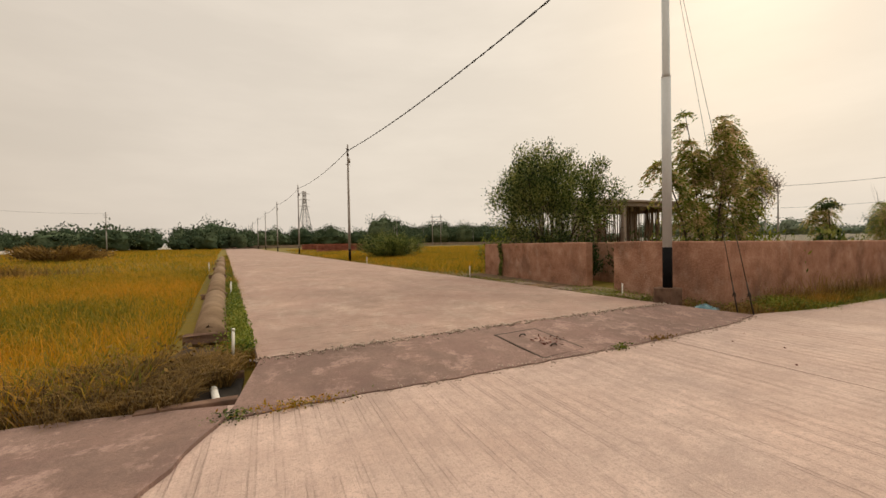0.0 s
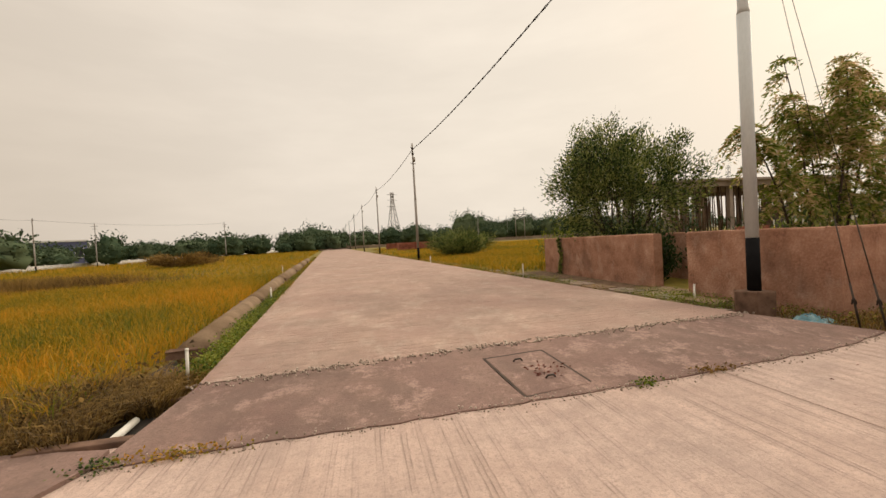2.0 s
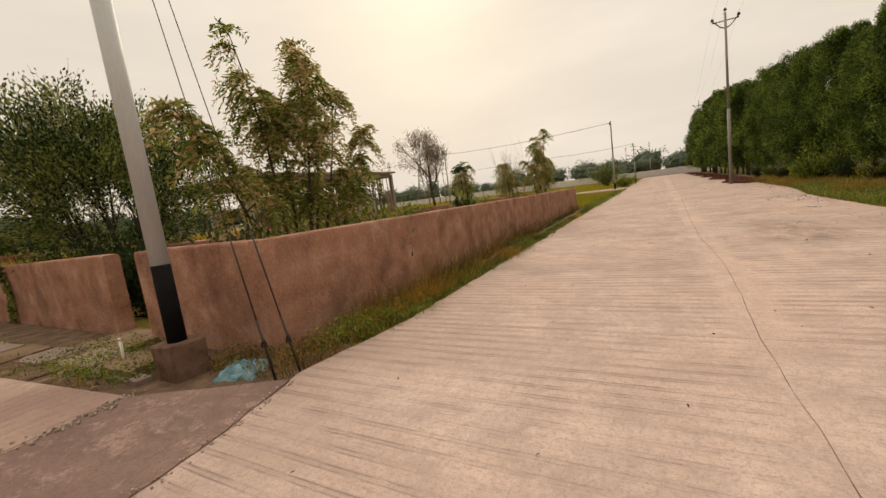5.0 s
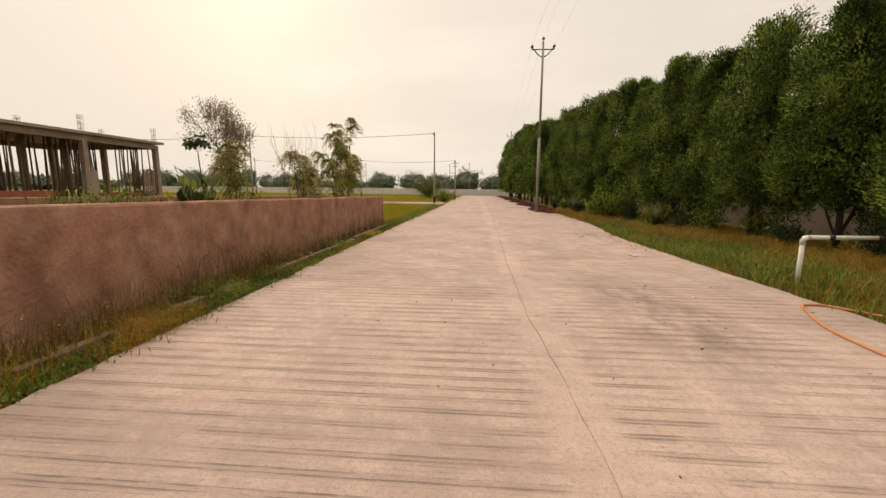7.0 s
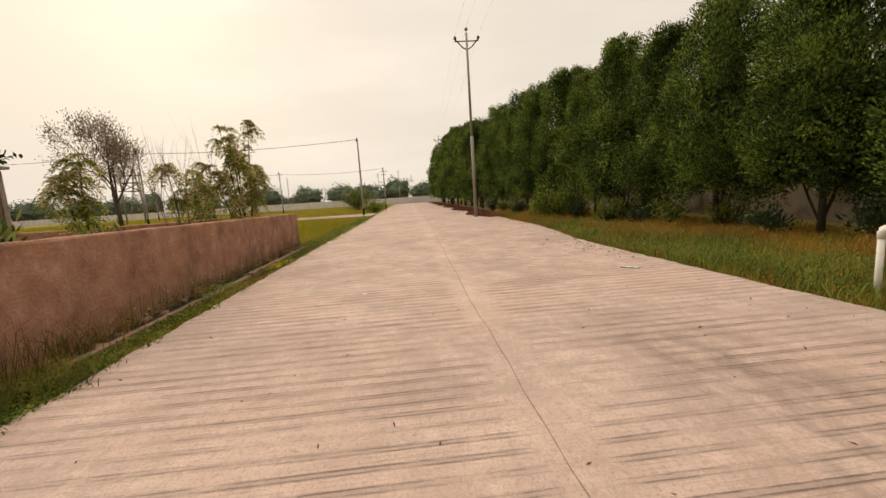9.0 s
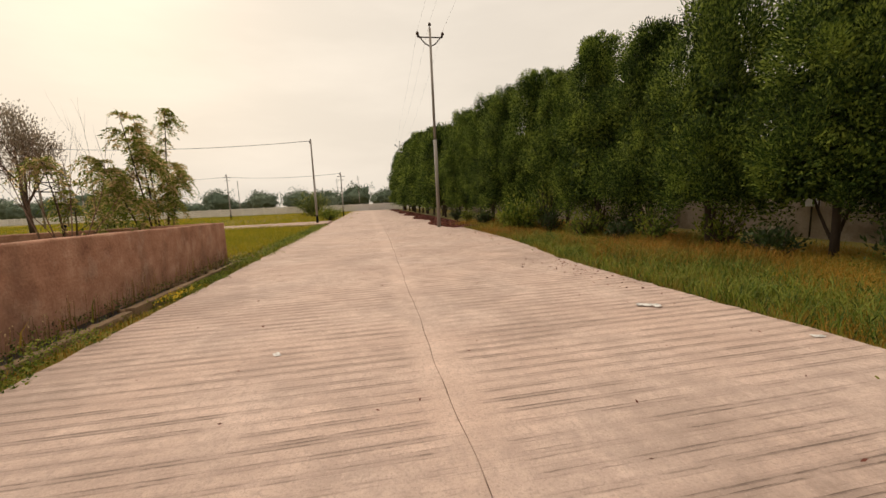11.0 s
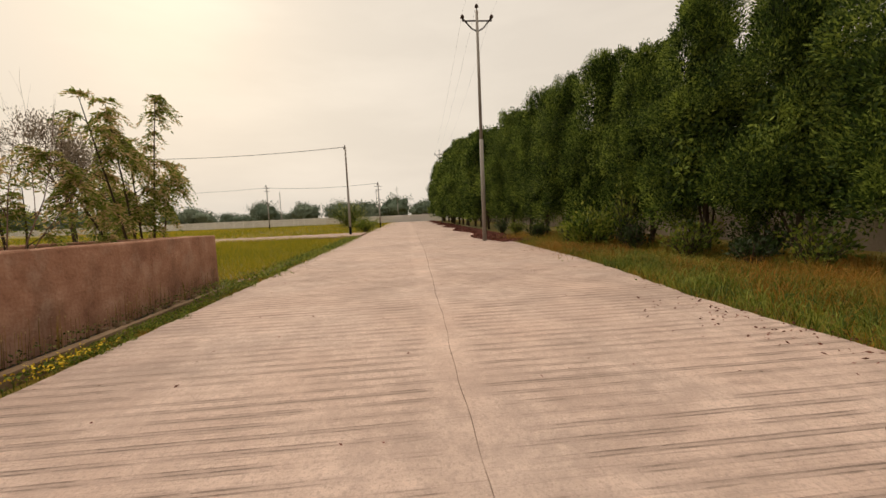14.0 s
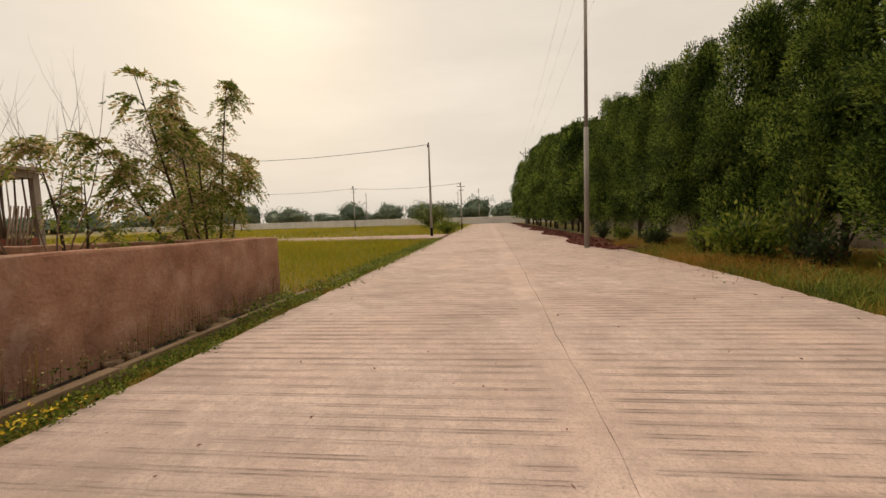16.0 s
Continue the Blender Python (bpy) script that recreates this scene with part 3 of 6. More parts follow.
front = [bm.verts.new((v_.co.x, v_.co.y, -0.15)) for v_ in rows[0][1:-1]]
for a_, b_, c_, d_ in zip(rows[0][1:-1], rows[0][2:-1], front[1:], front):
    bm.faces.new((a_, b_, c_, d_))
bmesh.ops.recalc_face_normals(bm, faces=bm.faces)
side_road = part("side_road", bm, M_ROAD_A, None)
tagged(side_road, "long straight worn concrete road between fields", "road", kind="structure")

# ---- apron of darker concrete where the roads meet ----
rr = random.Random(4)


def along(points, step):
    out = []
    for (xa, ya), (xb, yb) in zip(points, points[1:]):
        k = max(int(math.hypot(xb - xa, yb - ya) / step), 1)
        out += [(xa + (xb - xa) * i / k, ya + (yb - ya) * i / k) for i in range(k)]
    return out + [points[-1]]


def ragged(points, amount):
    return [points[0]] + [(x + rr.uniform(-amount, amount), y + rr.uniform(-amount, amount)) for x, y in points[1:-1]] + [points[-1]]


south_edge = ragged(along([(-8.20, -1.29), (-7.4, -1.25), (-6.3, -1.25), (-5.2, -1.21), (-4.1, -1.18), (-3.2, -1.14), (-2.5, -1.07), (-1.7, -1.0), (-1.1, -0.90), (-0.50, -0.74)], 0.12), 0.018)


def apron_z(x, y):
    s = -1.27 + (x + 8) * 0.06
    return 0.012 + 0.112 * min(max((y - s) / 1.15, 0), 1)


bm = bmesh.new()
n_s = len(south_edge)
mesh_rows = []
for k in range(6):
    f = k / 5
    row = []
    for j, (x, y) in enumerate(south_edge):
        u = j / (n_s - 1)
        xn = -7.98 + 6.68 * u
        yn = -0.11 + 0.42 * u + 0.05 * math.sin(u * 3.1)
        px, py = x + (xn - x) * f, y + (yn - y) * f
        row.append(bm.verts.new((px, py, apron_z(px, py) + (0.004 * math.sin(px * 5) * math.sin(py * 7) if 0 < k < 5 else 0))))
    mesh_rows.append(row)
for r0, r1 in zip(mesh_rows, mesh_rows[1:]):
    for j in range(n_s - 1):
        bm.faces.new((r0[j], r0[j + 1], r1[j + 1], r1[j]))
edge = [e for e in bm.edges if e.is_boundary]
ext = bmesh.ops.extrude_edge_only(bm, edges=edge)
for v in (g_ for g_ in ext["geom"] if isinstance(g_, bmesh.types.BMVert)):
    v.co.z = -0.15
bmesh.ops.recalc_face_normals(bm, faces=bm.faces)
apron = part("pavement_apron", bm, M_APRON, None)
tagged(apron, "dark rough concrete apron joining the two roads", "pavement", kind="structure")

bm = bmesh.new()
prism(bm, ragged(along([(-8.21, -1.31), (-8.50, -2.1), (-8.95, -3.1), (-9.7, -4.6), (-11.5, -6.6), (-16, -8.4)], 0.15), 0.02) + [(-16, -0.7), (-9.5, -0.83), (-8.9, -0.92), (-8.21, -1.06)], -0.2, 0.03)
shoulder = part("pavement_shoulder", bm, M_APRON, None)
tagged(shoulder, "dark concrete shoulder beside the road bend", "pavement", kind="structure")

# ---- side lane crossing the far field ----
bm = bmesh.new()
prism(bm, [(35.2, -0.9), (40.6, -0.9), (43.0, 90.0), (37.1, 90.0)], -0.2, 0.11)
lane = part("road_lane", bm, M_ROAD_A, None)
tagged(lane, "narrow pale concrete lane across the field", "road", kind="structure")


# ---- plot walls ----
def wall_mesh(p, q, height, thick, base=-0.12, seed=1, round_ends=True):
    """A plastered wall from p to q: height a pair for its two ends; a softly rounded, uneven top."""
    rr = random.Random(seed)
    p, q = Vector(p), Vector(q)
    d = (q - p)
    n = max(int(d.length / 0.3), 2)
    u = d.normalized()
    s = Vector((-u.y, u.x))
    prof = [(0, None), (0, 0.45), (0, 0.97), (0.006, 0.988), (0.022, 1.0), (thick - 0.022, 1.0), (thick - 0.006, 0.988), (thick, 0.97), (thick, 0.45), (thick, None)]
    bm = bmesh.new()
    rows = []
    for k in range(n + 1):
        f = k / n
        c = p + d * f
        hz = height[0] + (height[1] - height[0]) * f + rr.uniform(-0.003, 0.003)
        if round_ends and k in (0, n):
            hz -= 0.008
        row = []
        for off, lev in prof:
            z = base if lev is None else hz * lev
            w = c + s * (off + rr.uniform(-0.004, 0.004))
            row.append(bm.verts.new((w.x, w.y, z)))
        rows.append(row)
    for r0, r1 in zip(rows, rows[1:]):
        for k in range(len(prof) - 1):
            bm.faces.new((r0[k], r1[k], r1[k + 1], r0[k + 1]))
    bm.faces.new(rows[0])
    bm.faces.new(rows[-1][::-1])
    bmesh.ops.recalc_face_normals(bm, faces=bm.faces)
    return bm


WALLS = [
    ("wall_front", (0.0, 0.0), (18.26, 0.0), (1.25, 1.04), 0.2, "long red-brown plastered boundary wall beside the road"),
    ("wall_corner", (-0.05, 2.58), (0.0, 0.0), (1.26, 1.25), 0.2, "red-brown plastered corner wall behind the pole"),
    ("wall_gate", (-0.10, 7.60), (-0.07, 3.48), (1.23, 1.25), 0.22, "red-brown plastered wall beside the gate gap"),
    ("wall_side", (-0.12, 8.80), (-0.10, 7.66), (1.22, 1.23), 0.2, "short red-brown plastered wall with a creeper"),
    ("wall_return", (1.9, 5.7), (1.9, 4.2), (1.22, 1.22), 0.18, "red-brown plastered return wall behind the gate gap"),
    ("wall_back", (0.15, 8.80), (18.1, 8.80), (1.15, 1.0), 0.2, "low red-brown plastered back wall of the plot"),
    ("wall_far", (18.26, 0.22), (18.26, 9.0), (1.04, 1.0), -0.2, "red-brown plastered end wall of the plot"),
]
for k, (nm, p, q, hh, th, lab) in enumerate(WALLS):
    w = part(nm, wall_mesh(p, q, hh, abs(th), seed=k), M_WALL, None)
    tagged(w, lab, "wall", kind="structure")

# bare soil round the pole and along the wall foot
bm = bmesh.new()
prism(bm, [(-1.36, 0.34), (-0.95, -0.12), (-0.52, -0.56), (-0.46, -0.62), (-0.30, -0.94), (0.6, -0.94), (0.6, -0.53), (0.02, -0.02), (-0.015, 2.5), (-1.62, 2.5)], -0.3, lambda x, y: 0.045 if x < -0.9 else (-0.07 if y < 0.1 else -0.02))
soil = part("ground_corner_soil", bm, M_SOIL, None)
tagged(soil, "bare brown soil round the pole and wall corner", "soil", kind="structure")
bm = bmesh.new()
prism(bm, [(-1.62, 2.5), (-0.13, 2.5), (-0.13, 9.0), (-2.2, 9.0)], -0.2, lambda x, y: 0.04 + 0.003 * y)
soil = part("ground_kerb_soil", bm, M_SOIL, None)
tagged(soil, "bare brown soil between the kerb and the wall", "soil", kind="structure")

# kerb of the drain along the front wall and the long road
bm = bmesh.new()
rr = random.Random(9)
x = 4.6
while x < 36:
    L = rr.uniform(1.6, 2.6)
    box(bm, x, -0.52 + rr.uniform(-0.02, 0.02), -0.16, min(x + L, 36) - 0.03, -0.41 + rr.uniform(-0.02, 0.02), 0.028 + rr.uniform(-0.03, 0.018), 0.012)
    x += L
kerb = part("trim_drain_kerb", bm, M_PIPE, None)
tagged(kerb, "broken concrete drain kerb with weeds", "kerb", kind="structure")
bm = bmesh.new()
y = 0.9
while y < 60:
    L = rr.uniform(1.4, 2.8)
    xr = a_right(y + L / 2) + 0.50
    box(bm, xr - 0.07, y, -0.1, xr + 0.08, y + L - 0.05, za(y) - 0.09 + rr.uniform(-0.03, 0.02), 0.012)
    y += L
kerb2 = part("trim_side_kerb", bm, M_CONC, None)
tagged(kerb2, "low concrete kerb along the road edge", "kerb", kind="structure")
bm = bmesh.new()
# shallow strip, blackened in place of the shade down a deep drain
prism(bm, [(0.1, -0.40), (18.4, -0.40), (18.4, -0.005), (0.1, -0.005)], -0.2, -0.075)
drain = part("ground_drain_bed", bm, M_DRAIN, None)
tagged(drain, "drain bed along the wall foot, shade painted near-black", "drain", kind="structure")
bm = bmesh.new()
prism(bm, [(-0.95, 2.3), (0.15, 2.45), (0.15, 3.5), (-1.1, 3.75)], -0.1, 0.06)
sill = part("pavement_gate_sill", bm, M_PIPE, None)
tagged(sill, "cracked concrete sill in the gate gap", "pavement", kind="structure")

# broken slabs of the old drain cover between the kerb and the wall
slabs = empty("pavement_slabs", (-1.0, 1.2, 0))
rs = random.Random(3)
for k in range(11):
    yy_ = 0.4 + k * 0.85 + rs.uniform(-0.15, 0.15)
    cx_ = a_right(yy_ + 1.2) + 1.0 + 0.66 + rs.uniform(-0.06, 0.06)
    w_, l_ = rs.uniform(0.22, 0.28), rs.uniform(0.36, 0.44)
    t_ = 0.07 + rs.uniform(-0.06, 0.06)
    raw = [(-w_, -l_), (-w_ * 0.2, -l_ * rs.uniform(0.85, 1.0)), (w_, -l_ * rs.uniform(0.7, 1.0)), (w_ * rs.uniform(0.85, 1.0), l_ * 0.1), (w_, l_ * rs.uniform(0.75, 1.0)), (-w_ * 0.5, l_), (-w_ * rs.uniform(0.8, 1.0), l_ * 0.55)]
    outl = [(cx_ + a_ * math.cos(t_) - b_ * math.sin(t_), yy_ + a_ * math.sin(t_) + b_ * math.cos(t_)) for a_, b_ in raw]
    bm = bmesh.new()
    prism(bm, outl, -0.06, 0.080 + rs.uniform(-0.015, 0.02))
    part("slab", bm, M_CONC if k % 3 else M_PIPE, slabs)
tagged(slabs, "broken concrete slabs along the road kerb", "pavement", kind="structure")

# wall behind the roadside trees, and the pale fence at the end of the road
w = part("wall_south", wall_mesh((95, -15.2), (-30, -15.2), (1.9, 1.9), 0.2, seed=21), M_BACKWALL, None)
tagged(w, "stained grey plaster wall behind the trees", "wall", kind="structure")


def fence_run(name, pts, height, mat, label, step=2.4):
    """A precast fence: posts with stacked planks between them."""
    f = empty(name, (pts[0][0], pts[0][1], 0))
    bmp, bmb = bmesh.new(), bmesh.new()
    for (xa, ya), (xb, yb) in zip(pts, pts[1:]):
        L = math.hypot(xb - xa, yb - ya)
        k = max(int(L / step), 1)
        turn = math.atan2(yb - ya, xb - xa)
        for j in range(k):
            x, y = xa + (xb - xa) * j / k, ya + (yb - ya) * j / k
            z = float(ground_z(x, y))
            o = Matrix.Translation((x - pts[0][0], y - pts[0][1], z)) @ Matrix.Rotation(turn, 4, "Z")
            b0 = len(bmp.verts)
            box(bmp, -0.09, -0.09, -0.2, 0.09, 0.09, height + 0.12)
            bmp.verts.ensure_lookup_table()
            for v in bmp.verts[b0:]:
                v.co = o @ v.co
            for r in range(4):
                b0 = len(bmb.verts)
                box(bmb, 0.09, -0.025, height * r / 4 + 0.01, L / k - 0.09, 0.025, height * (r + 1) / 4 - 0.012)
                bmb.verts.ensure_lookup_table()
                for v in bmb.verts[b0:]:
                    v.co = o @ v.co
    a = part("posts", bmp, mat, f)
    b = part("planks", bmb, mat, f)
    for ob in (a, b):
        tagged(ob, kind="stuff")
    tagged(f, label, "fence", kind="structure")
    return f


fence_run("wall_fence_east", [(92, -22), (90, 12), (112, 70), (150, 150)], 1.45, M_FENCE, "long pale precast concrete boundary fence")
fence_run("wall_fence_west", [(-62, 28), (-55, 62), (-46, 120), (-38, 200)], 0.8, M_FENCE, "low pale boundary wall across the western field")
fence_run("wall_fence_north", [(-20, 120), (60, 105), (150, 150)], 0.9, M_CONC, "low pale boundary wall beyond the fields", 3.0)
# ---- poles and lines ----
def sag(p, q, drop, n=14):
    p, q = np.array(p, float), np.array(q, float)
    f = np.linspace(0, 1, n)[:, None]
    pts = p + (q - p) * f
    pts[:, 2] -= (4 * drop * f * (1 - f))[:, 0]
    return pts


def street_pole(at, height, near=False, band=0.78, plinth=0.0, turn=0.0):
    """A stepped steel tube pole with a black tarred foot, clamp collars and a small bracket."""
    p = empty("utility_pole", at, turn)
    s = 24 if near else 10
    r0 = 0.085
    tubes("shaft", [([(0, 0, plinth + band), (0, 0, plinth + height * 0.52)], [r0, r0]), ([(0, 0, plinth + height * 0.52), (0, 0, plinth + height * 0.53), (0, 0, plinth + height * 0.78)], [r0, 0.070, 0.068]), ([(0, 0, plinth + height * 0.78), (0, 0, plinth + height * 0.79), (0, 0, plinth + height)], [0.068, 0.055, 0.052])], M_POLE if near else M_POLE_FAR, p, sides=s)
    tubes("tarred_foot", [([(0, 0, plinth - 0.12), (0, 0, plinth + band)], [r0 + 0.004, r0 + 0.003])], M_BLACK, p, "black tarred pole foot", sides=s)
    tubes("clamp", [([(0, 0, plinth + height - 0.75), (0, 0, plinth + height - 0.62)], [0.08, 0.08])], M_IRON, p, sides=8)
    tubes("bracket", [([(0, 0, plinth + height - 0.42), (0, 0, plinth + height - 0.30)], [0.075, 0.075]), ([(0, 0, plinth + height - 0.36), (-0.28, -0.1, plinth + height - 0.30)], [0.02, 0.02])], M_IRON, p, sides=8)
    tubes("junction_box", [([(0.02, -0.11, plinth + height - 1.25), (0.02, -0.11, plinth + height - 0.95)], [0.07, 0.07])], M_POLE_FAR, p, sides=6)
    tubes("crossbar", [([(-0.22, 0, plinth + height - 1.35), (0.22, 0, plinth + height - 1.35)], [0.022, 0.022])], M_IRON, p, sides=6)
    return tagged(p, "grey steel tube utility pole with a black tarred foot", "utility pole", "poles along the long road")


line_a = [(-0.64, 0.70)] + [(-2.79 - 0.088 * k * 20.6, 22.5 + k * 20.6) for k in range(9)]
tops = []
for k, (x, y) in enumerate(line_a):
    near = k == 0
    z = 0.05 if near else za(y) - 0.02
    street_pole((x, y, 0.0 if near else z), 7.9 if near else 7.85, near, plinth=0.36 if near else 0.0, turn=(37 * k) % 360 if k else 0)
    tops.append((x, y, (8.2 if near else z + 7.8)))

# twisted cable: two strands wound about each other
for (p, q) in zip(tops, tops[1:]):
    pts = sag((p[0], p[1], p[2] - 0.35), (q[0], q[1], q[2] - 0.35), 0.35, 90 if p is tops[0] else 20)
    ph = np.arange(len(pts)) * 1.6
    off = np.column_stack([np.cos(ph), np.zeros(len(pts)), np.sin(ph)]) * (0.018 if p is tops[0] else 0.0)
    c = tubes("overhead_cable", [(pts + off, 0.014), (pts - off, 0.014)] if p is tops[0] else [(pts, 0.02)], M_WIRE, None, sides=5)
    tagged(c, "black twisted overhead cable sagging between poles", "cable", "overhead cables")

bm = bmesh.new()
box(bm, -0.82, 0.52, -0.12, -0.46, 0.88, 0.345, 0.02)
for v in bm.verts:
    v.co += Vector((random.uniform(-0.012, 0.012), random.uniform(-0.012, 0.012), random.uniform(-0.01, 0.01)))
tagged(part("pole_plinth", bm, M_PLINTH, None), "chipped brown concrete plinth under the pole", "plinth")

# two guy wires with anchor rods
for foot, low in (((-0.30, -0.64), 0.9), ((-0.46, -0.48), 1.05)):
    guy = empty("guy_wire", (foot[0], foot[1], 0))
    top = np.array([-0.64 - foot[0], 0.70 - foot[1], 7.6])
    way = top / np.linalg.norm(top)
    rod = tubes("anchor_rod", [([way * -0.05, way * 0.55], [0.012, 0.011])], M_IRON, guy, "rusty anchor rod", sides=8)
    tubes("turnbuckle", [([way * 0.33 + np.array([0.02 * math.cos(a), 0.02 * math.sin(a), 0.04 * math.sin(2 * a)]) for a in np.linspace(0, 6.28, 9)], 0.009)], M_IRON, rod, sides=6)
    tubes("strand", [([way * 0.5, way * 1.4], [0.008, 0.008]), ([way * 1.4, top], [0.004, 0.004])], M_IRON, guy, sides=6)
    tagged(guy, "rusty steel guy wire anchored beside the wall", "guy wire", "guy wires")


def line_pole(at, height, turn=0.0):
    """A tall pole with a V cross-arm and three pin insulators."""
    p = empty("line_pole", at, turn)
    tubes("shaft", [([(0, 0, -0.2), (0, 0, 4.4)], [0.095, 0.085]), ([(0, 0, 4.4), (0, 0, height)], [0.07, 0.058])], M_POLE_FAR, p, sides=12)
    arm = tubes("cross_arm", [([(0, -0.62, height - 0.42), (0, 0.62, height - 0.42)], [0.03, 0.03]), ([(0, -0.62, height - 0.30), (0, -0.25, height - 0.72), (0, 0, height - 0.85)], 0.03), ([(0, 0.62, height - 0.30), (0, 0.25, height - 0.72), (0, 0, height - 0.85)], 0.03)], M_IRON, p, sides=6)
    for y, z in ((-0.62, height - 0.42), (0.62, height - 0.42), (0, height)):
        tubes("insulator", [([(0, y, z), (0, y, z + 0.10), (0, y, z + 0.12), (0, y, z + 0.20), (0, y, z + 0.26)], [0.02, 0.02, 0.085, 0.075, 0.03])], M_INSUL, arm, sides=10)
    return tagged(p, "tall weathered steel power pole with forked cross-arm", "power pole", "power poles")


bp = [(26.6, -7.45), (64.0, -8.9), (101.0, -10.5)]
for x, y in bp:
    line_pole((x, y, -0.02), 9.7, 0)
for dy, dz in ((-0.62, -0.15), (0.62, -0.15), (0, 0.25)):
    for (xa, ya), (xb, yb) in zip([(-14.0, -6.6)] + bp, bp):
        w = tubes("power_wire", [(sag((xa, ya + dy, 9.7 + dz), (xb, yb + dy, 9.7 + dz), 0.5), 0.0028)], M_WIRE, None, sides=4)
        tagged(w, "thin bare power wire high over the road", "wire", "power wires")



def small_pole(at, height, turn=0.0, arms=True, group="distant poles"):
    p = empty("distant_pole", at, turn)
    tubes("shaft", [([(0, 0, -0.2), (0, 0, height * 0.55)], [0.085, 0.08]), ([(0, 0, height * 0.55), (0, 0, height)], [0.062, 0.055])], M_POLE_FAR, p, sides=8)
    tubes("tarred_foot", [([(0, 0, -0.15), (0, 0, 0.75)], [0.092, 0.09])], M_BLACK, p, sides=8)
    if arms:
        for w_, z_ in ((0.45, 0.35), (0.32, 0.75)):
            tubes("cross_arm", [([(0, -w_, height - z_), (0, w_, height - z_)], 0.03)], M_IRON, p, sides=5)
    tubes("bracket", [([(0, 0, height - 0.25), (0.1, 0.1, height - 0.1), (0, 0, height + 0.12)], 0.045)], M_IRON, p, sides=5)
    return tagged(p, "slim steel pole standing in the field", "utility pole", group)


field_poles = [(38.0, -0.05, 6.3), (55.3, -1.0, 5.15), (65.0, 14.5, 6.0), (44.2, 20.6, 7.0), (45.0, 42.0, 7.0), (72.0, 36.0, 6.5), (95.0, 22.0, 7.0), (104.0, -2.0, 8.0), (120.0, 4.0, 8.5)]
for k, (x, y, hh) in enumerate(field_poles):
    small_pole((x, y, float(ground_z(x, y))), hh, 20 * k, k not in (0, 3))
for a, b in (((44.2, 20.6, 6.9), (38.0, -0.05, 6.2)), ((45.0, 42.0, 6.9), (44.2, 20.6, 6.9)), ((65.0, 14.5, 5.8), (55.7, -0.95, 5.1)), ((72.0, 36.0, 6.3), (65.0, 14.5, 5.8))):
    tagged(tubes("field_cable", [(sag(a, b, 0.3), 0.018)], M_WIRE, None, sides=4), "dark cable strung between field poles", "cable", "field cables")
west_poles = [(-39.9, 31.5, 6.7), (-47.3, 55.0, 6.8), (-32.9, 80.0, 7.0), (-47.4, 67.0, 6.8), (-82.0, 65.0, 8.5), (-94.0, 85.0, 9.5), (-88.0, 85.0, 9.2)]
for k, (x, y, hh) in enumerate(west_poles):
    small_pole((x, y, float(ground_z(x, y))), hh, 33 * k, True, "western field poles")
wp3 = [(x, y, hh + float(ground_z(x, y)) - 0.1) for x, y, hh in west_poles]
for a, b in ((0, 1), (1, 2), (4, 0)):
    tagged(tubes("field_cable", [(sag(wp3[a], wp3[b], 0.5), 0.011)], M_WIRE, None, sides=4), "dark cable strung between field poles", "cable", "field cables")
for x, y, hh in ((20, 85, 6.5), (30, 120, 6.5), (44, 130, 6.5), (58, 118, 6.5)):
    small_pole((x, y, float(ground_z(x, y))), hh, x * 7, True, "northern field poles")


def lattice_tower(at, height):
    t = empty("lattice_tower", at, 20)
    legs = []
    w0, w1 = height * 0.13, height * 0.022
    lev = np.linspace(0, 1, 9)
    wid = w0 + (w1 - w0) * np.minimum(lev / 0.8, 1)
    for sx, sy in ((1, 1), (1, -1), (-1, -1), (-1, 1)):
        tubes("leg", [([(sx * w, sy * w, l * height) for w, l in zip(wid, lev)], 0.14)], M_POLE_FAR, t, sides=4)
    br = []
    cor = ((1, 1), (1, -1), (-1, -1), (-1, 1))
    for k in range(8):
        for c in range(4):
            a, b = cor[c], cor[(c + 1) % 4]
            br.append(([(a[0] * wid[k], a[1] * wid[k], lev[k] * height), (b[0] * wid[k + 1], b[1] * wid[k + 1], lev[k + 1] * height)], 0.07))
            br.append(([(b[0] * wid[k], b[1] * wid[k], lev[k] * height), (a[0] * wid[k + 1], a[1] * wid[k + 1], lev[k + 1] * height)], 0.07))
    tubes("bracing", br, M_POLE_FAR, t, sides=4)
    for l in (0.72, 0.84, 0.95):
        tubes("cross_arm", [([(-height * 0.1, 0, l * height), (0, 0, (l + 0.02) * height), (height * 0.1, 0, l * height)], 0.1)], M_POLE_FAR, t, sides=4)
    return tagged(t, "steel lattice transmission tower far off", "pylon")


lattice_tower((9.0, 200.0, 0.5), 27.0)
lattice_tower((190.0, 113.0, 0.3), 21.0)


def h_frame(at, height):
    t = empty("transformer_frame", at, 65)
    for y in (-1.2, 1.2):
        tubes("post", [([(0, y, -0.2), (0, y, height)], [0.12, 0.10])], M_POLE_FAR, t, sides=6)
    for z in (0.62, 0.78, 0.92):
        tubes("beam", [([(0, -1.6, z * height), (0, 1.6, z * height)], 0.07)], M_IRON, t, sides=4)
    tubes("brace", [([(0, -1.2, 0.62 * height), (0, 1.2, 0.78 * height)], 0.05), ([(0, 1.2, 0.62 * height), (0, -1.2, 0.78 * height)], 0.05)], M_IRON, t, sides=4)
    return tagged(t, "twin-post steel transformer frame in the far field", "power pole", "transformer frames")


h_frame((36.5, 100.0, 0.3), 9.0)
h_frame((52.0, 128.0, 0.3), 8.0)
h_frame((62.0, 33.0, 0.2), 7.0)


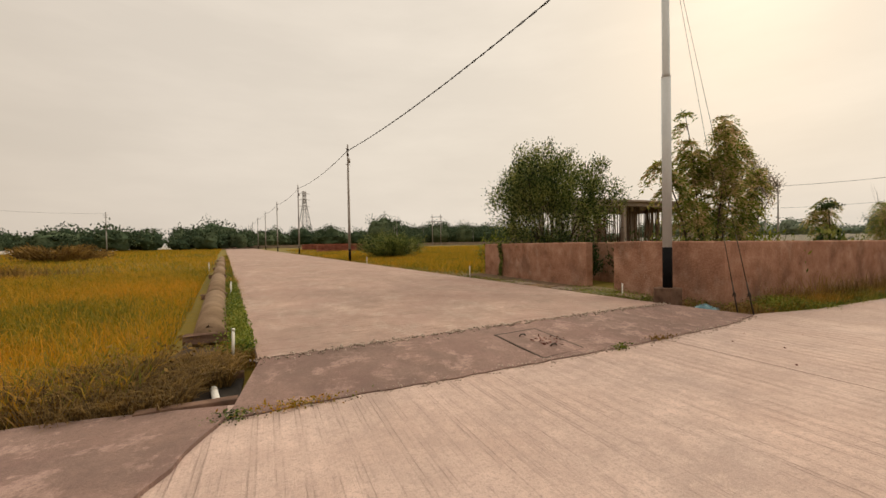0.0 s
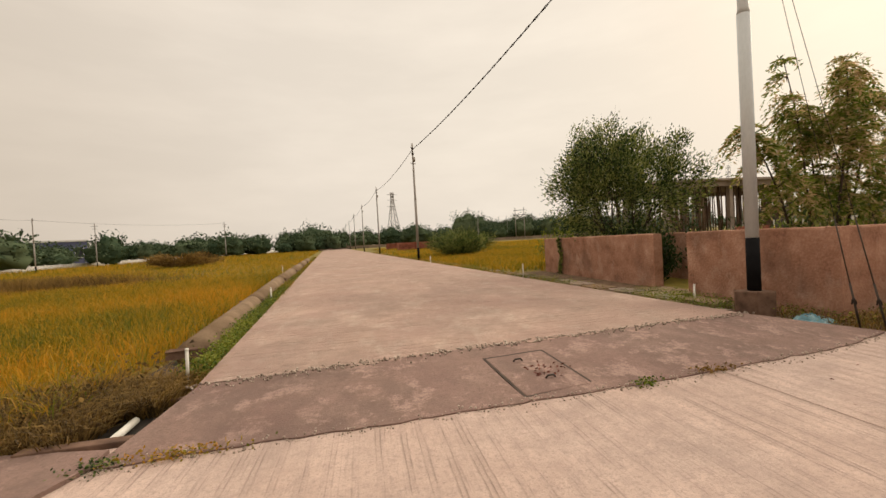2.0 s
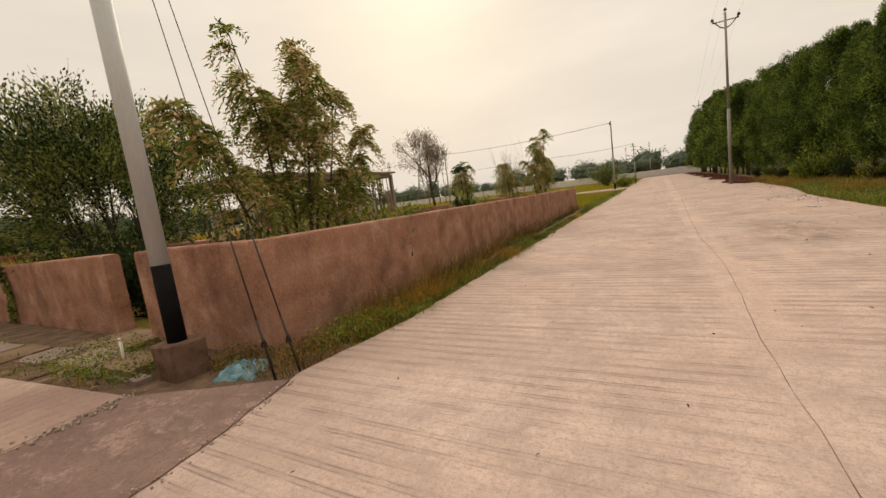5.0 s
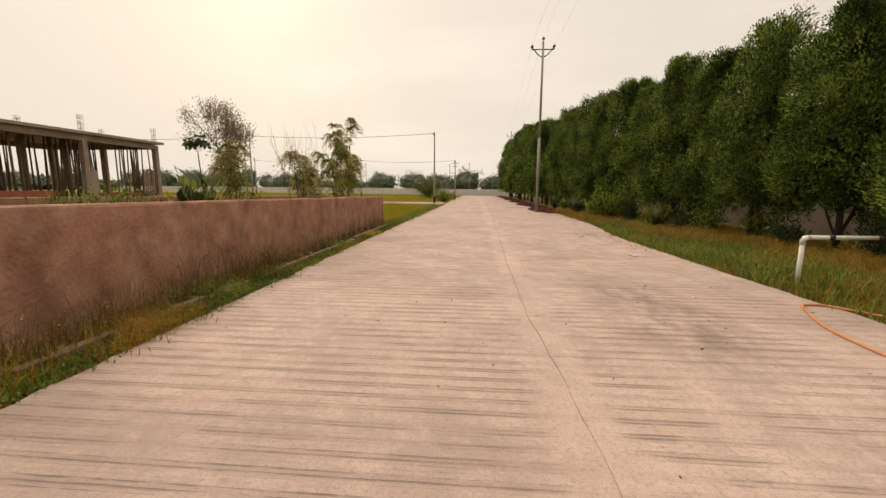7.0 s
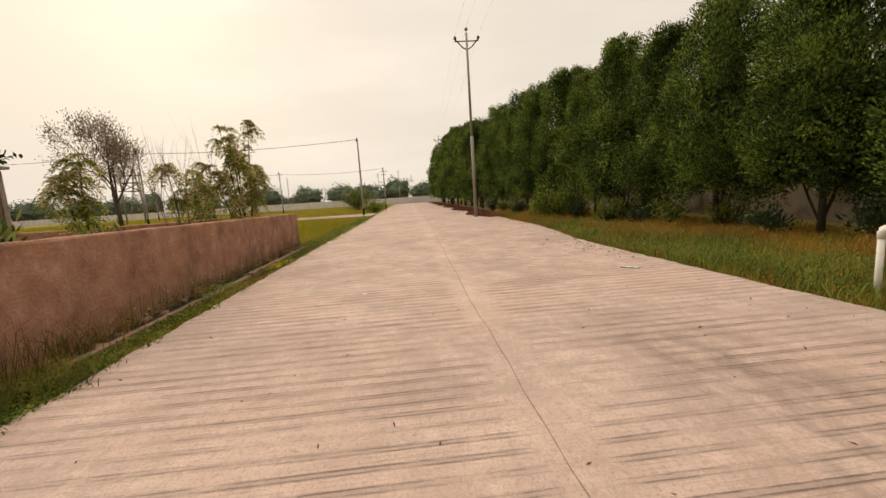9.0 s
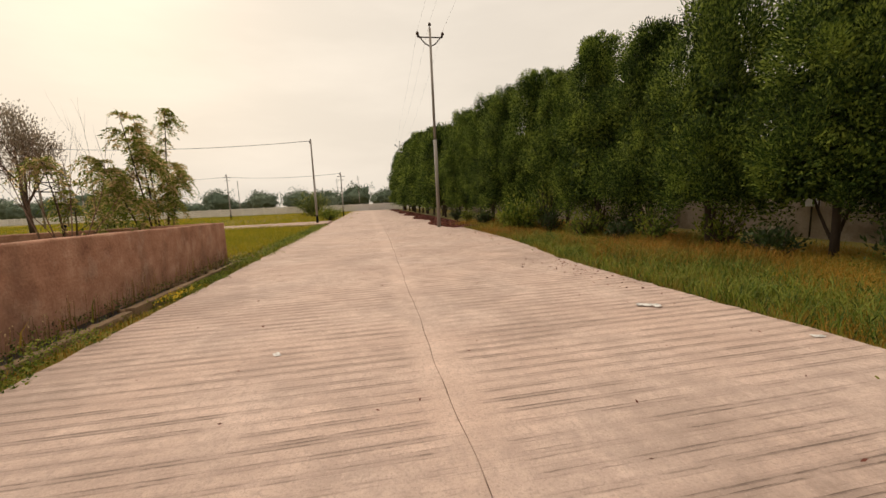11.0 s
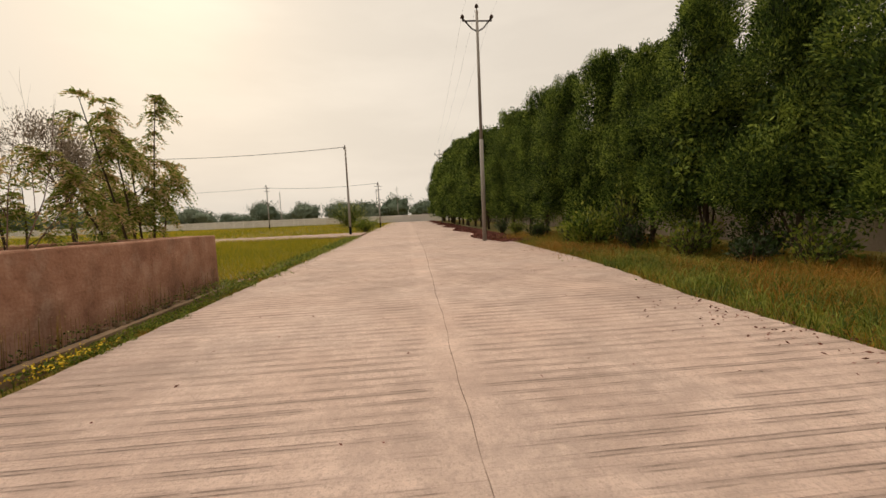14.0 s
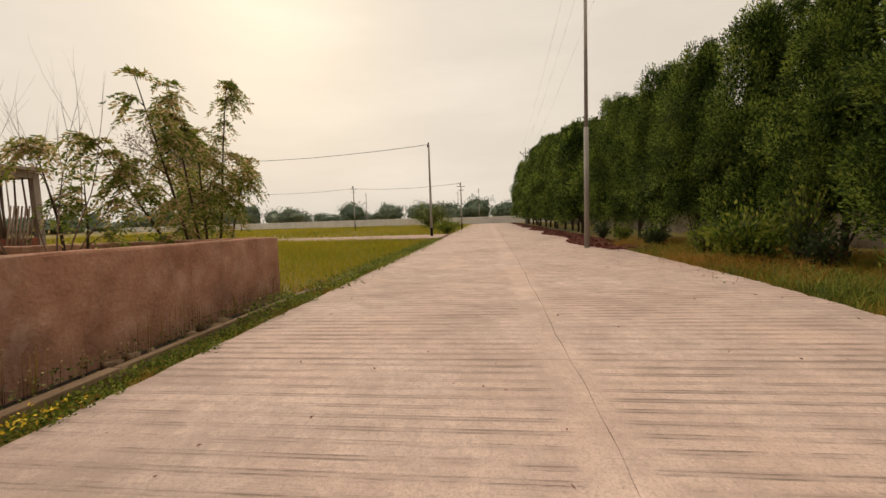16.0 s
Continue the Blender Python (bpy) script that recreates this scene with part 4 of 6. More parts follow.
# ---- concrete frame of a house under construction ----
house = empty("unfinished_house", (13.6, 19.0, 0.0))
tagged(house, "unfinished concrete house frame propped with bamboo poles", "building site")
rr = random.Random(12)
HX, HY, HZ = 16.0, 8.4, 4.4
for cx in (0.0, 5.2, 10.4, HX - 0.3):
    for cy in (0.0, 4.0, 8.1):
        bm = bmesh.new()
        box(bm, cx, cy, -0.1, cx + 0.3, cy + 0.3, HZ - 0.1, 0.012)
        part("column", bm, M_FRAME, house)
        if cy != 4.0 or cx > 8:
            tubes("rebar", [([(cx + dx, cy + dy, HZ), (cx + dx + rr.uniform(-0.03, 0.03), cy + dy, HZ + 1.1)], 0.010) for dx in (0.06, 0.15, 0.24) for dy in (0.06, 0.24)] + [([(cx + 0.05, cy + 0.05, HZ + z), (cx + 0.25, cy + 0.05, HZ + z), (cx + 0.25, cy + 0.25, HZ + z), (cx + 0.05, cy + 0.25, HZ + z), (cx + 0.05, cy + 0.05, HZ + z)], 0.008) for z in (0.3, 0.6, 0.9)], M_IRON, house, "rusty column bars", sides=4)
bm = bmesh.new()
box(bm, -0.25, -0.25, HZ - 0.02, HX + 0.25, HY + 0.25, HZ + 0.14, 0.01)
part("roof_slab", bm, M_FRAME, house)
for (x0, y0, x1, y1) in ((0.3, 0.02, HX - 0.3, 0.28), (0.3, 8.12, HX - 0.3, 8.38), (0.02, 0.3, 0.28, 8.1), (HX - 0.28, 0.3, HX - 0.02, 8.1)):
    bm = bmesh.new()
    box(bm, x0, y0, HZ - 0.38, x1, y1, HZ - 0.024, 0.01)
    part("beam", bm, M_FRAME, house)
bm = bmesh.new()
box(bm, -0.1, -0.1, -0.3, HX + 0.1, HY + 0.1, 0.35, 0.01)
part("plinth", bm, M_CONC, house)
for x0, x1 in ((0.3, 5.2), (5.5, 8.6), (10.7, HX - 0.3)):
    bm = bmesh.new()
    box(bm, x0, 0.05, 0.354, x1, 0.25, 0.9 + rr.uniform(0, 0.3), 0.006)
    part("half_built_wall", bm, M_BRICK, house, "half-built brick infill")
for k in range(170):
    x, y = rr.uniform(0.3, HX - 0.3), (rr.uniform(0.4, HY - 0.4) if k < 110 else rr.uniform(0.35, 1.4))
    lean_x, lean_y = rr.uniform(-0.18, 0.18), rr.uniform(-0.12, 0.12)
    zt = HZ - 0.05
    tubes("bamboo_prop", [([(x, y, 0.34), (x + lean_x * 0.5 + rr.uniform(-0.04, 0.04), y + lean_y * 0.5, zt / 2), (x + lean_x, y + lean_y, zt)], [0.05, 0.045, 0.035])], M_BAMBOO, house, sides=6)
for k in range(7):
    x = HX - 2.2 + 0.16 * k
    tubes("bamboo_prop", [([(x, -0.5, 0.0), (x + 0.9, 0.1, 2.6)], [0.05, 0.035])], M_BAMBOO, house, sides=6)
bm = bmesh.new()
box(bm, 6.9, -3.2, -0.1, 7.2, -2.9, 2.1, 0.012)
tagged(part("gate_pillar", bm, M_FRAME, None), "bare concrete pillar standing before the house frame", "pillar").matrix_basis = pose(12.0, 16.6, 0)
# bars of a started column behind the wall
bars = tubes("rebar_stub", [([(9.6 + 0.14 * (k % 4), 8.5 + 0.16 * (k // 4), 0.0), (9.6 + 0.14 * (k % 4), 8.5 + 0.16 * (k // 4), 1.5)], 0.016) for k in range(8)], M_IRON, None, sides=5)
tagged(bars, "cluster of rusty reinforcement bars by the wall", "rebar")


# ---- red brick stacks along the road, far buildings ----
BRICK = {}


def brick_stack(at, turn, nx_, nz_):
    st = empty("brick_stack", at, turn)
    for k in range(nz_):
        for j in range(nx_):
            if "mesh" not in BRICK:
                bm = bmesh.new()
                box(bm, 0.01, 0.0, 0.0, 0.45, 1.0, 0.152)
                b = part("brick", bm, M_BRICK, st)
                BRICK["mesh"] = b.data
            else:
                b = new("brick", BRICK["mesh"])
                b.parent = st
            b.location = (j * 0.46, 0.1 * ((j + k) % 2) - 0.05, k * 0.16)
    return tagged(st, "long low stack of red bricks in the field", "brick stack", "brick stacks")


for x, y, n_ in ((-1.6, 52.0, 14), (3.0, 60.0, 18), (9.0, 66.0, 18), (-2.5, 66.0, 12), (0.0, 78.0, 20)):
    brick_stack((x, y, float(ground_z(x, y))), 8 + x, n_, 7)
# ---- trees ----
def unit(v):
    return np.asarray(v, float) / (np.linalg.norm(v) + 1e-9)


def limbs(rng, start, way, length, radius, depth, spread, kids, out, tips, lift=0.15, wobble=0.10):
    """Grows a forked, tapering limb; out gathers tubes, tips the points and ways along the finest twigs."""
    n = 5
    pts, d = [np.array(start, float)], unit(way)
    for _ in range(n - 1):
        d = unit(d + rng.normal(0, wobble, 3) + np.array([0, 0, lift * 0.3]))
        pts.append(pts[-1] + d * length / (n - 1))
    rad = np.linspace(radius, radius * (0.5 if depth else 0.3), n)
    out.append((np.array(pts), rad, 7 if radius > 0.03 else 4))
    if depth == 0:
        for p in pts[1:]:
            tips.append((p, d))
        return
    for k in range(kids):
        f = 0.35 + 0.65 * (k + rng.uniform(0, 0.9)) / kids
        j = min(int(f * (n - 1)), n - 2)
        p = pts[j] + (pts[j + 1] - pts[j]) * (f * (n - 1) - j)
        a = rng.uniform(0, 2 * np.pi)
        s = unit(np.cross(d, [math.cos(a), math.sin(a), 0.3]))
        limbs(rng, p, unit(d * math.cos(spread) + s * math.sin(spread) + np.array([0, 0, lift])), length * rng.uniform(0.55, 0.8), rad[j] * 0.62, depth - 1, spread, kids, out, tips, lift, wobble)
    limbs(rng, pts[-1], d, length * 0.6, rad[-1], depth - 1, spread, kids, out, tips, lift, wobble)


def limb_mesh(out):
    return join_np([tube_np(p, r, s) for p, r, s in out])


def fronds_np(rng, pts, ways, length, pairs, leaflet, width, droop):
    """Feather leaves: a bowed stalk with pairs of narrow leaflets."""
    C, D = [], []
    for p, w in zip(pts, ways):
        w = unit(w)
        s = unit(np.cross(w, [0, 0, 1.0]) + rng.normal(0, 0.1, 3))
        L = length * rng.uniform(0.7, 1.2)
        for k in range(pairs):
            f = (k + 0.6) / pairs
            c = p + w * L * f + np.array([0, 0, -droop * L * f * f])
            for sg in (-1, 1):
                C.append(c)
                D.append(s * sg * 1.0 + w * 0.55 + np.array([0, 0, -0.35 - 0.3 * f]))
    C, D = np.array(C), np.array(D)
    V, F = leaves_np(C, D, leaflet, width, rng)
    return V, F


def tree_thing(name, at, limb_out, leaf_mesh, leaf_mat, label, category="tree", group="", turn=0.0, trunk="trunk", crown="crown", bark=None):
    t = empty(name, at, turn)
    v, f = limb_mesh(limb_out)
    np_part(trunk, v, f, bark or M_BARK, t)
    if leaf_mesh is not None:
        np_part(crown, leaf_mesh[0], leaf_mesh[1], leaf_mat, t)
    return tagged(t, label, category, group)


# columnar roadside trees: five grown, the rest copies of them
def column_tree(seed, height, radius, n_leaf, leaf=0.15, foot=0.10):
    rng = np.random.default_rng(seed)
    out, tips = [], []
    limbs(rng, (0, 0, -0.1), (rng.normal(0, 0.04), rng.normal(0, 0.04), 1), height * 0.45, 0.10, 1, 0.45, 4, out, tips, 0.4, 0.05)
    for _ in range(3):
        a = rng.uniform(0, 6.28)
        limbs(rng, (0, 0, 0.3), (math.cos(a) * 0.5, math.sin(a) * 0.5, 1), height * 0.26, 0.04, 1, 0.5, 3, out, tips, 0.3, 0.08)
    out = [(p * np.array([0.7, 0.7, 1.0]), r, s) for p, r, s in out]
    # bulging masses of foliage, packed towards the outside of the crown
    k = 120
    z = np.clip(rng.uniform(0.12, 1.0, k) ** 0.9, 0, 0.95)
    prof = np.clip(np.sin(np.clip(z * 0.80 + 0.16, 0, 1) * np.pi), 0.02, 1) ** 0.55
    prof = np.where(z > 0.55, prof * (1 - 0.22 * ((z - 0.55) / 0.45) ** 1.6), prof)
    a = rng.uniform(0, 2 * np.pi, k)
    lump = 1 + 0.13 * np.sin(a * 3 + seed) + 0.10 * np.sin(z * 15 + a * 2)
    r = radius * prof * lump * rng.uniform(0.45, 1.0, k) ** 0.5
    c = np.column_stack([r * np.cos(a), r * np.sin(a), z * height])
    size = rng.uniform(0.26, 0.56, k) * np.where(z > 0.85, 0.8, 1.0)
    pick = rng.integers(0, k, n_leaf)
    u = rng.normal(0, 1, (n_leaf, 3))
    u /= np.linalg.norm(u, axis=1)[:, None]
    off = u * (size[pick] * rng.uniform(0.45, 1.12, n_leaf))[:, None] * np.array([1, 1, 1.25])
    pts = c[pick] + off
    pts[:, 2] = np.clip(pts[:, 2], foot + 0.7 * rng.uniform(0, 1, n_leaf) ** 2, height * 1.04)
    ways = u * 0.7 + np.column_stack([np.cos(a) * 0.5, np.sin(a) * 0.5, np.full(k, 0.55)])[pick]
    outer = leaves_np(pts, ways, leaf, leaf * 0.40, rng)
    m = n_leaf // 2
    zc_ = np.maximum(rng.uniform(0.20, 0.93, m), (foot + 0.2) / height)
    pr = np.clip(np.sin(np.clip(zc_ * 0.88 + 0.14, 0, 1) * np.pi), 0.02, 1) ** 0.5
    aa = rng.uniform(0, 2 * np.pi, m)
    rc = radius * 0.72 * pr * np.where(zc_ > 0.6, 0.6, 1.0) * np.sqrt(rng.uniform(0, 1, m))
    inner = leaves_np(np.column_stack([rc * np.cos(aa), rc * np.sin(aa), zc_ * height]), rng.normal(0, 1, (m, 3)), 0.17, 0.080, rng)
    return out, join_np([outer, inner])


H_LABEL = "dense dark green columnar tree in a roadside row"
H_HEIGHT = [6.4, 6.68, 6.96, 7.24, 7.52, 6.8, 7.1, 7.4]
hedge = [column_tree(40 + k, H_HEIGHT[k], 1.55 + 0.05 * k, 50000, 0.10, 0.75 if k < 2 else 0.12) for k in range(5)] + [column_tree(60 + k, H_HEIGHT[5 + k], 1.65, 20000, 0.17) for k in range(3)]


def hedge_y(x):
    return float(np.interp(x, [4, 14, 26, 40, 60, 86], [-12.7, -12.3, -11.3, -10.6, -10.3, -10.7]))


def hedge_height(x):
    return float(np.interp(x, [4, 12, 20, 28, 36, 45, 55, 70, 86], [6.0, 5.9, 6.3, 6.85, 7.5, 8.35, 9.05, 9.7, 10.2]))


rr = random.Random(31)
x, masters, made = 1.5, {}, 0
while x < 86:
    y = hedge_y(x) + rr.uniform(-0.3, 0.3)
    v = made % 2 if x < 17 else 2 + made % 3 if x < 35 else 5 + made % 3
    s = hedge_height(x) / H_HEIGHT[v] * rr.uniform(0.93, 1.06)
    sx_, sy_ = s * rr.uniform(0.78, 0.96), s * rr.uniform(0.80, 0.98)
    turn = rr.uniform(0, 360)
    if v not in masters:
        t = tree_thing("roadside_tree", (x, y, -0.08), *hedge[v], M_LEAF, H_LABEL, "tree", "row of roadside trees", turn)
        masters[v] = t
    else:
        t = copy_thing(masters[v], pose(x, y, -0.08, 0, 0, turn))
    t.scale = (sx_, sy_, s)
    x += rr.uniform(1.95, 2.5) if x < 20 else rr.uniform(2.3, 2.9)
    made += 1

# round crowned tree inside the plot
rng = np.random.default_rng(5)
out, tips = [], []
for k in range(6):
    a = k * 1.05 + 0.3
    limbs(rng, (0.12 * math.cos(a), 0.12 * math.sin(a), -0.05), (math.cos(a) * 0.75, math.sin(a) * 0.75, 1.0 + 0.25 * (k % 2)), 1.75, 0.055, 3, 0.58, 3, out, tips, 0.10, 0.10)
tp = np.array([p for p, d in tips])
td = np.array([d for p, d in tips])
keep = (tp[:, 2] > 0.7)
tp, td = tp[keep], td[keep]
span_ = np.array([2.5, 2.5, 4.75]) / np.maximum(np.percentile(np.abs(tp), 99, axis=0), 0.1)
scale_r = float(min(span_[0], span_[1]))
scale_z = float(span_[2])
out = [(p * np.array([scale_r, scale_r, scale_z]), r, s) for p, r, s in out]
tp = tp * np.array([scale_r, scale_r, scale_z])
ok_ = ((tp - np.array([0, 0, 2.5])) ** 2 / np.array([2.6, 2.6, 2.5]) ** 2).sum(1) < 1.0
tp, td = tp[ok_], td[ok_]
pick = rng.integers(0, len(tp), 26000)
pts = tp[pick] + rng.normal(0, 0.11, (len(pick), 3)) * np.array([1.2, 1.2, 0.8])
k = 110
u = rng.normal(0, 1, (k, 3))
u /= np.linalg.norm(u, axis=1)[:, None]
cc = u * np.array([2.15, 2.15, 1.75]) * (rng.uniform(0.3, 1, k) ** 0.4)[:, None] + np.array([0, 0, 2.55])
pk = rng.integers(0, k, 20000)
pts2 = cc[pk] + rng.normal(0, 0.21, (20000, 3)) * np.array([1, 1, 0.9])
pts2[:, 2] = np.maximum(pts2[:, 2], 0.5)
leaf = join_np([leaves_np(pts, td[pick] + np.array([0, 0, 0.1]), 0.095, 0.040, rng, 0.1), leaves_np(pts2, u[pk] + np.array([0, 0, 0.3]), 0.090, 0.040, rng)])
tree_thing("round_tree", (1.65, 7.2, -0.05), out, leaf, M_LEAF_DARK, "round bushy green tree behind the plot wall")


def feather_tree(seed, at, stems, height, spread_r, n_frond, label, mat, low=0.35, pods=0, name="feathery_tree", frond=0.42):
    rng = np.random.default_rng(seed)
    out, P, D = [], [], []
    for dx, dy, hh in stems:
        H = height * hh
        n = 8
        z = np.linspace(0, 1, n)
        px = dx * (0.25 + 0.75 * z ** 1.2) + 0.06 * np.sin(z * 5 + seed)
        py = dy * (0.25 + 0.75 * z ** 1.2) + 0.05 * np.sin(z * 4 + 1)
        pts = np.column_stack([px, py, z * H])
        out.append((pts, np.linspace(0.035, 0.007, n), 6))
        for _ in range(int(n_frond / len(stems) / 7)):
            f = rng.uniform(low, 1.0) ** 0.9
            p = np.array([np.interp(f, z, pts[:, i]) for i in range(3)])
            a = rng.uniform(0, 2 * np.pi)
            L = spread_r * (1.0 - 0.65 * max(f - 0.45, 0) / 0.55) * rng.uniform(0.45, 1.1) * (0.55 + 0.45 * min(f / 0.5, 1)) * (0.42 if rng.uniform() < 0.55 else 1.0)
            w = unit([math.cos(a), math.sin(a), 0.55 + 0.4 * f])
            q = p + w * L * 0.55
            e = p + w * L + np.array([0, 0, -0.12 * L])
            out.append((np.array([p, q, e]), np.array([0.010, 0.007, 0.004]), 4))
            for j in range(7):
                g_ = rng.uniform(0.3, 1.0)
                b = a + rng.uniform(-1.3, 1.3)
                P.append(p + (e - p) * g_ + np.array([0, 0, 0.06 * math.sin(g_ * 3)]))
                D.append([math.cos(b), math.sin(b), rng.uniform(-0.55, 0.30)])
        for j in range(5):
            b = rng.uniform(0, 6.28)
            P.append(pts[-1])
            D.append([math.cos(b) * 0.7, math.sin(b) * 0.7, 0.8])
    leaf = fronds_np(rng, np.array(P), np.array(D), frond, 14, 0.105, 0.032, 0.95)
    t = tree_thing(name, at, out, leaf, mat, label)
    if pods:
        pk = rng.integers(0, len(P), pods)
        pp = np.array(P)[pk] + rng.normal(0, 0.05, (pods, 3))
        v, f = leaves_np(pp, np.tile([0, 0, -1.0], (pods, 1)), 0.17, 0.022, rng, 0.5)
        tagged(np_part("pod_bunch", v, f, M_GRASS_DRY, t, "hanging brown seed pods"), kind="stuff")
    return t


feather_tree(11, (1.95, 1.45, -0.05), [(-0.55, 0.3, 1.0), (0.32, -0.1, 0.98), (0.90, 0.2, 0.93), (1.5, 0.35, 0.86), (2.15, 0.2, 0.72), (-1.7, 0.05, 0.70), (0.1, 0.5, 0.80)], 4.3, 0.56, 860, "slender feathery tree with brown seed pods behind the wall", M_LEAF_FEATHER, 0.36, 210, frond=0.40)
feather_tree(12, (17.3, 3.0, -0.05), [(-0.3, 0.2, 1.0), (0.35, 0.1, 0.8)], 2.7, 0.8, 80, "small feathery sapling behind the boundary wall", M_LEAF_FEATHER, 0.45, 30, frond=0.50)
feather_tree(13, (18.85, 1.75, -0.05), [(0.85, 0.0, 1.0), (-0.65, 0.1, 0.88), (1.75, 0.2, 0.66), (-1.45, 0.0, 0.86), (0.2, 0.3, 0.74), (-2.0, 0.2, 0.6)], 4.35, 0.80, 560, "slender feathery tree with pinkish seed pods beside the wall end", M_LEAF_FEATHER, 0.36, 110, frond=0.40)
feather_tree(14, (16.6, 5.2, -0.05), [(0.1, 0.1, 1.0), (-0.3, 0.3, 0.8)], 3.1, 0.9, 230, "yellow-green feathery shrub inside the plot", M_LEAF_FEATHER, 0.4, 30)
feather_tree(15, (23.0, 5.5, 0.0), [(0.0, 0.0, 1.0), (0.3, -0.3, 0.8)], 3.0, 1.0, 330, "thin feathery shrub in the field", M_LEAF_FEATHER, 0.35, 0)

# bare shrub
rng = np.random.default_rng(8)
out, tips = [], []
for k in range(4):
    a = k * 1.57 + 0.4
    limbs(rng, (0.1 * math.cos(a), 0.1 * math.sin(a), -0.05), (math.cos(a) * 0.35, math.sin(a) * 0.35, 1), 1.75, 0.022, 3, 0.40, 2, out, tips, 0.22, 0.06)
tree_thing("bare_shrub", (16.4, 2.6, -0.05), out, None, None, "leafless reddish-grey shrub behind the wall", "shrub", trunk="branchwork", bark=M_TWIG)

# tall grey tree with a sparse crown
rng = np.random.default_rng(9)
out, tips = [], []
limbs(rng, (0, 0, -0.1), (0, 0, 1), 4.6, 0.22, 4, 0.62, 3, out, tips, 0.12, 0.07)
tp = np.array([p for p, d in tips])
td = np.array([d for p, d in tips])
f_ = 10.4 / tp[:, 2].max()
out = [(p * f_, r, s) for p, r, s in out]
tp = tp * f_
pick = rng.integers(0, len(tp), 7500)
leaf = leaves_np(tp[pick] + rng.normal(0, 0.35, (len(pick), 3)), td[pick], 0.22, 0.09, rng)
tree_thing("sparse_tree", (44.9, 23.4, 0.05), out, leaf, M_LEAF_GREY, "tall grey sparse-leaved tree in the far field")


def bush(seed, at, rx, ry, hz, n, mat, label, leaf=0.12, wid=0.04, name="bush", category="bush"):
    rng = np.random.default_rng(seed)
    out = []
    k = 40
    a = rng.uniform(0, 2 * np.pi, k)
    r = rng.uniform(0.1, 1, k) ** 0.5
    tipp = np.column_stack([rx * r * np.cos(a), ry * r * np.sin(a), hz * np.sqrt(np.clip(1.02 - 0.75 * r ** 2, 0.05, 1)) * rng.uniform(0.7, 1.05, k)])
    for p in tipp:
        q = p * np.array([0.45, 0.45, 0.6]) + rng.normal(0, 0.05, 3)
        out.append((np.array([[p[0] * 0.12, p[1] * 0.12, -0.05], q, p]), np.array([0.016, 0.011, 0.004]), 4))
    pick = rng.integers(0, k, n)
    f = rng.uniform(0.25, 1.05, n)[:, None]
    pts = tipp[pick] * f + rng.normal(0, 0.13, (n, 3)) * np.array([rx, ry, hz]) * 0.8
    pts[:, 2] = np.abs(pts[:, 2]) + 0.02
    L = leaves_np(pts, pts * np.array([0.6, 0.6, 0.3]) + np.array([0, 0, 0.5]), leaf, wid, rng)
    t = tree_thing(name, at, out, L, mat, label, category, trunk="stemwork", crown="foliage")
    for c_ in t.children:
        tagged(c_, kind="stuff")
    return t


bush(21, (0.7, 24.2, 0.05), 2.6, 2.0, 1.85, 16000, M_LEAF_DARK, "large dark olive bush beside the long road", 0.26, 0.035)
bush(22, (-24.0, 39.0, 0.1), 3.2, 2.0, 1.5, 9000, M_GRASS_DRY, "brown-green bush in the western field", 0.30, 0.06)
for k, (x, y, w, hh) in enumerate(((0.95, 4.75, 0.55, 1.35), (1.45, 6.5, 0.8, 1.7))):
    bush(34 + k, (x, y, -0.05), w, w, hh, 2600, M_LEAF_BROAD, "dense dark weeds behind the gate gap", 0.11, 0.05, "weed_clump", "weeds")
bush(24, (11.3, 3.0, -0.05), 0.60, 0.55, 1.7, 360, M_LEAF_DARK, "broad-leaved green shrub behind the boundary wall", 0.26, 0.13)
bush(25, (13.0, 6.6, -0.05), 1.2, 0.9, 1.5, 900, M_LEAF_WEED, "yellow-green weed shrub inside the plot", 0.16, 0.06)
bush(26, (21.6, -9.9, -0.06), 0.85, 0.8, 1.25, 2200, M_LEAF_WEED, "bright green leafy weed bush under the trees", 0.16, 0.07)
bush(27, (20.9, -10.7, -0.06), 0.55, 0.55, 2.0, 1000, M_LEAF_WEED, "tall green weed under the trees", 0.13, 0.05)
bush(28, (46.5, -0.2, 0.0), 1.8, 1.3, 1.2, 1800, M_LEAF_WEED, "green weed thicket by the road", 0.22, 0.06)
bush(29, (60.0, 3.0, 0.1), 2.4, 2.2, 3.0, 3500, M_LEAF_DARK, "dark green bush beside the far road", 0.28, 0.08)
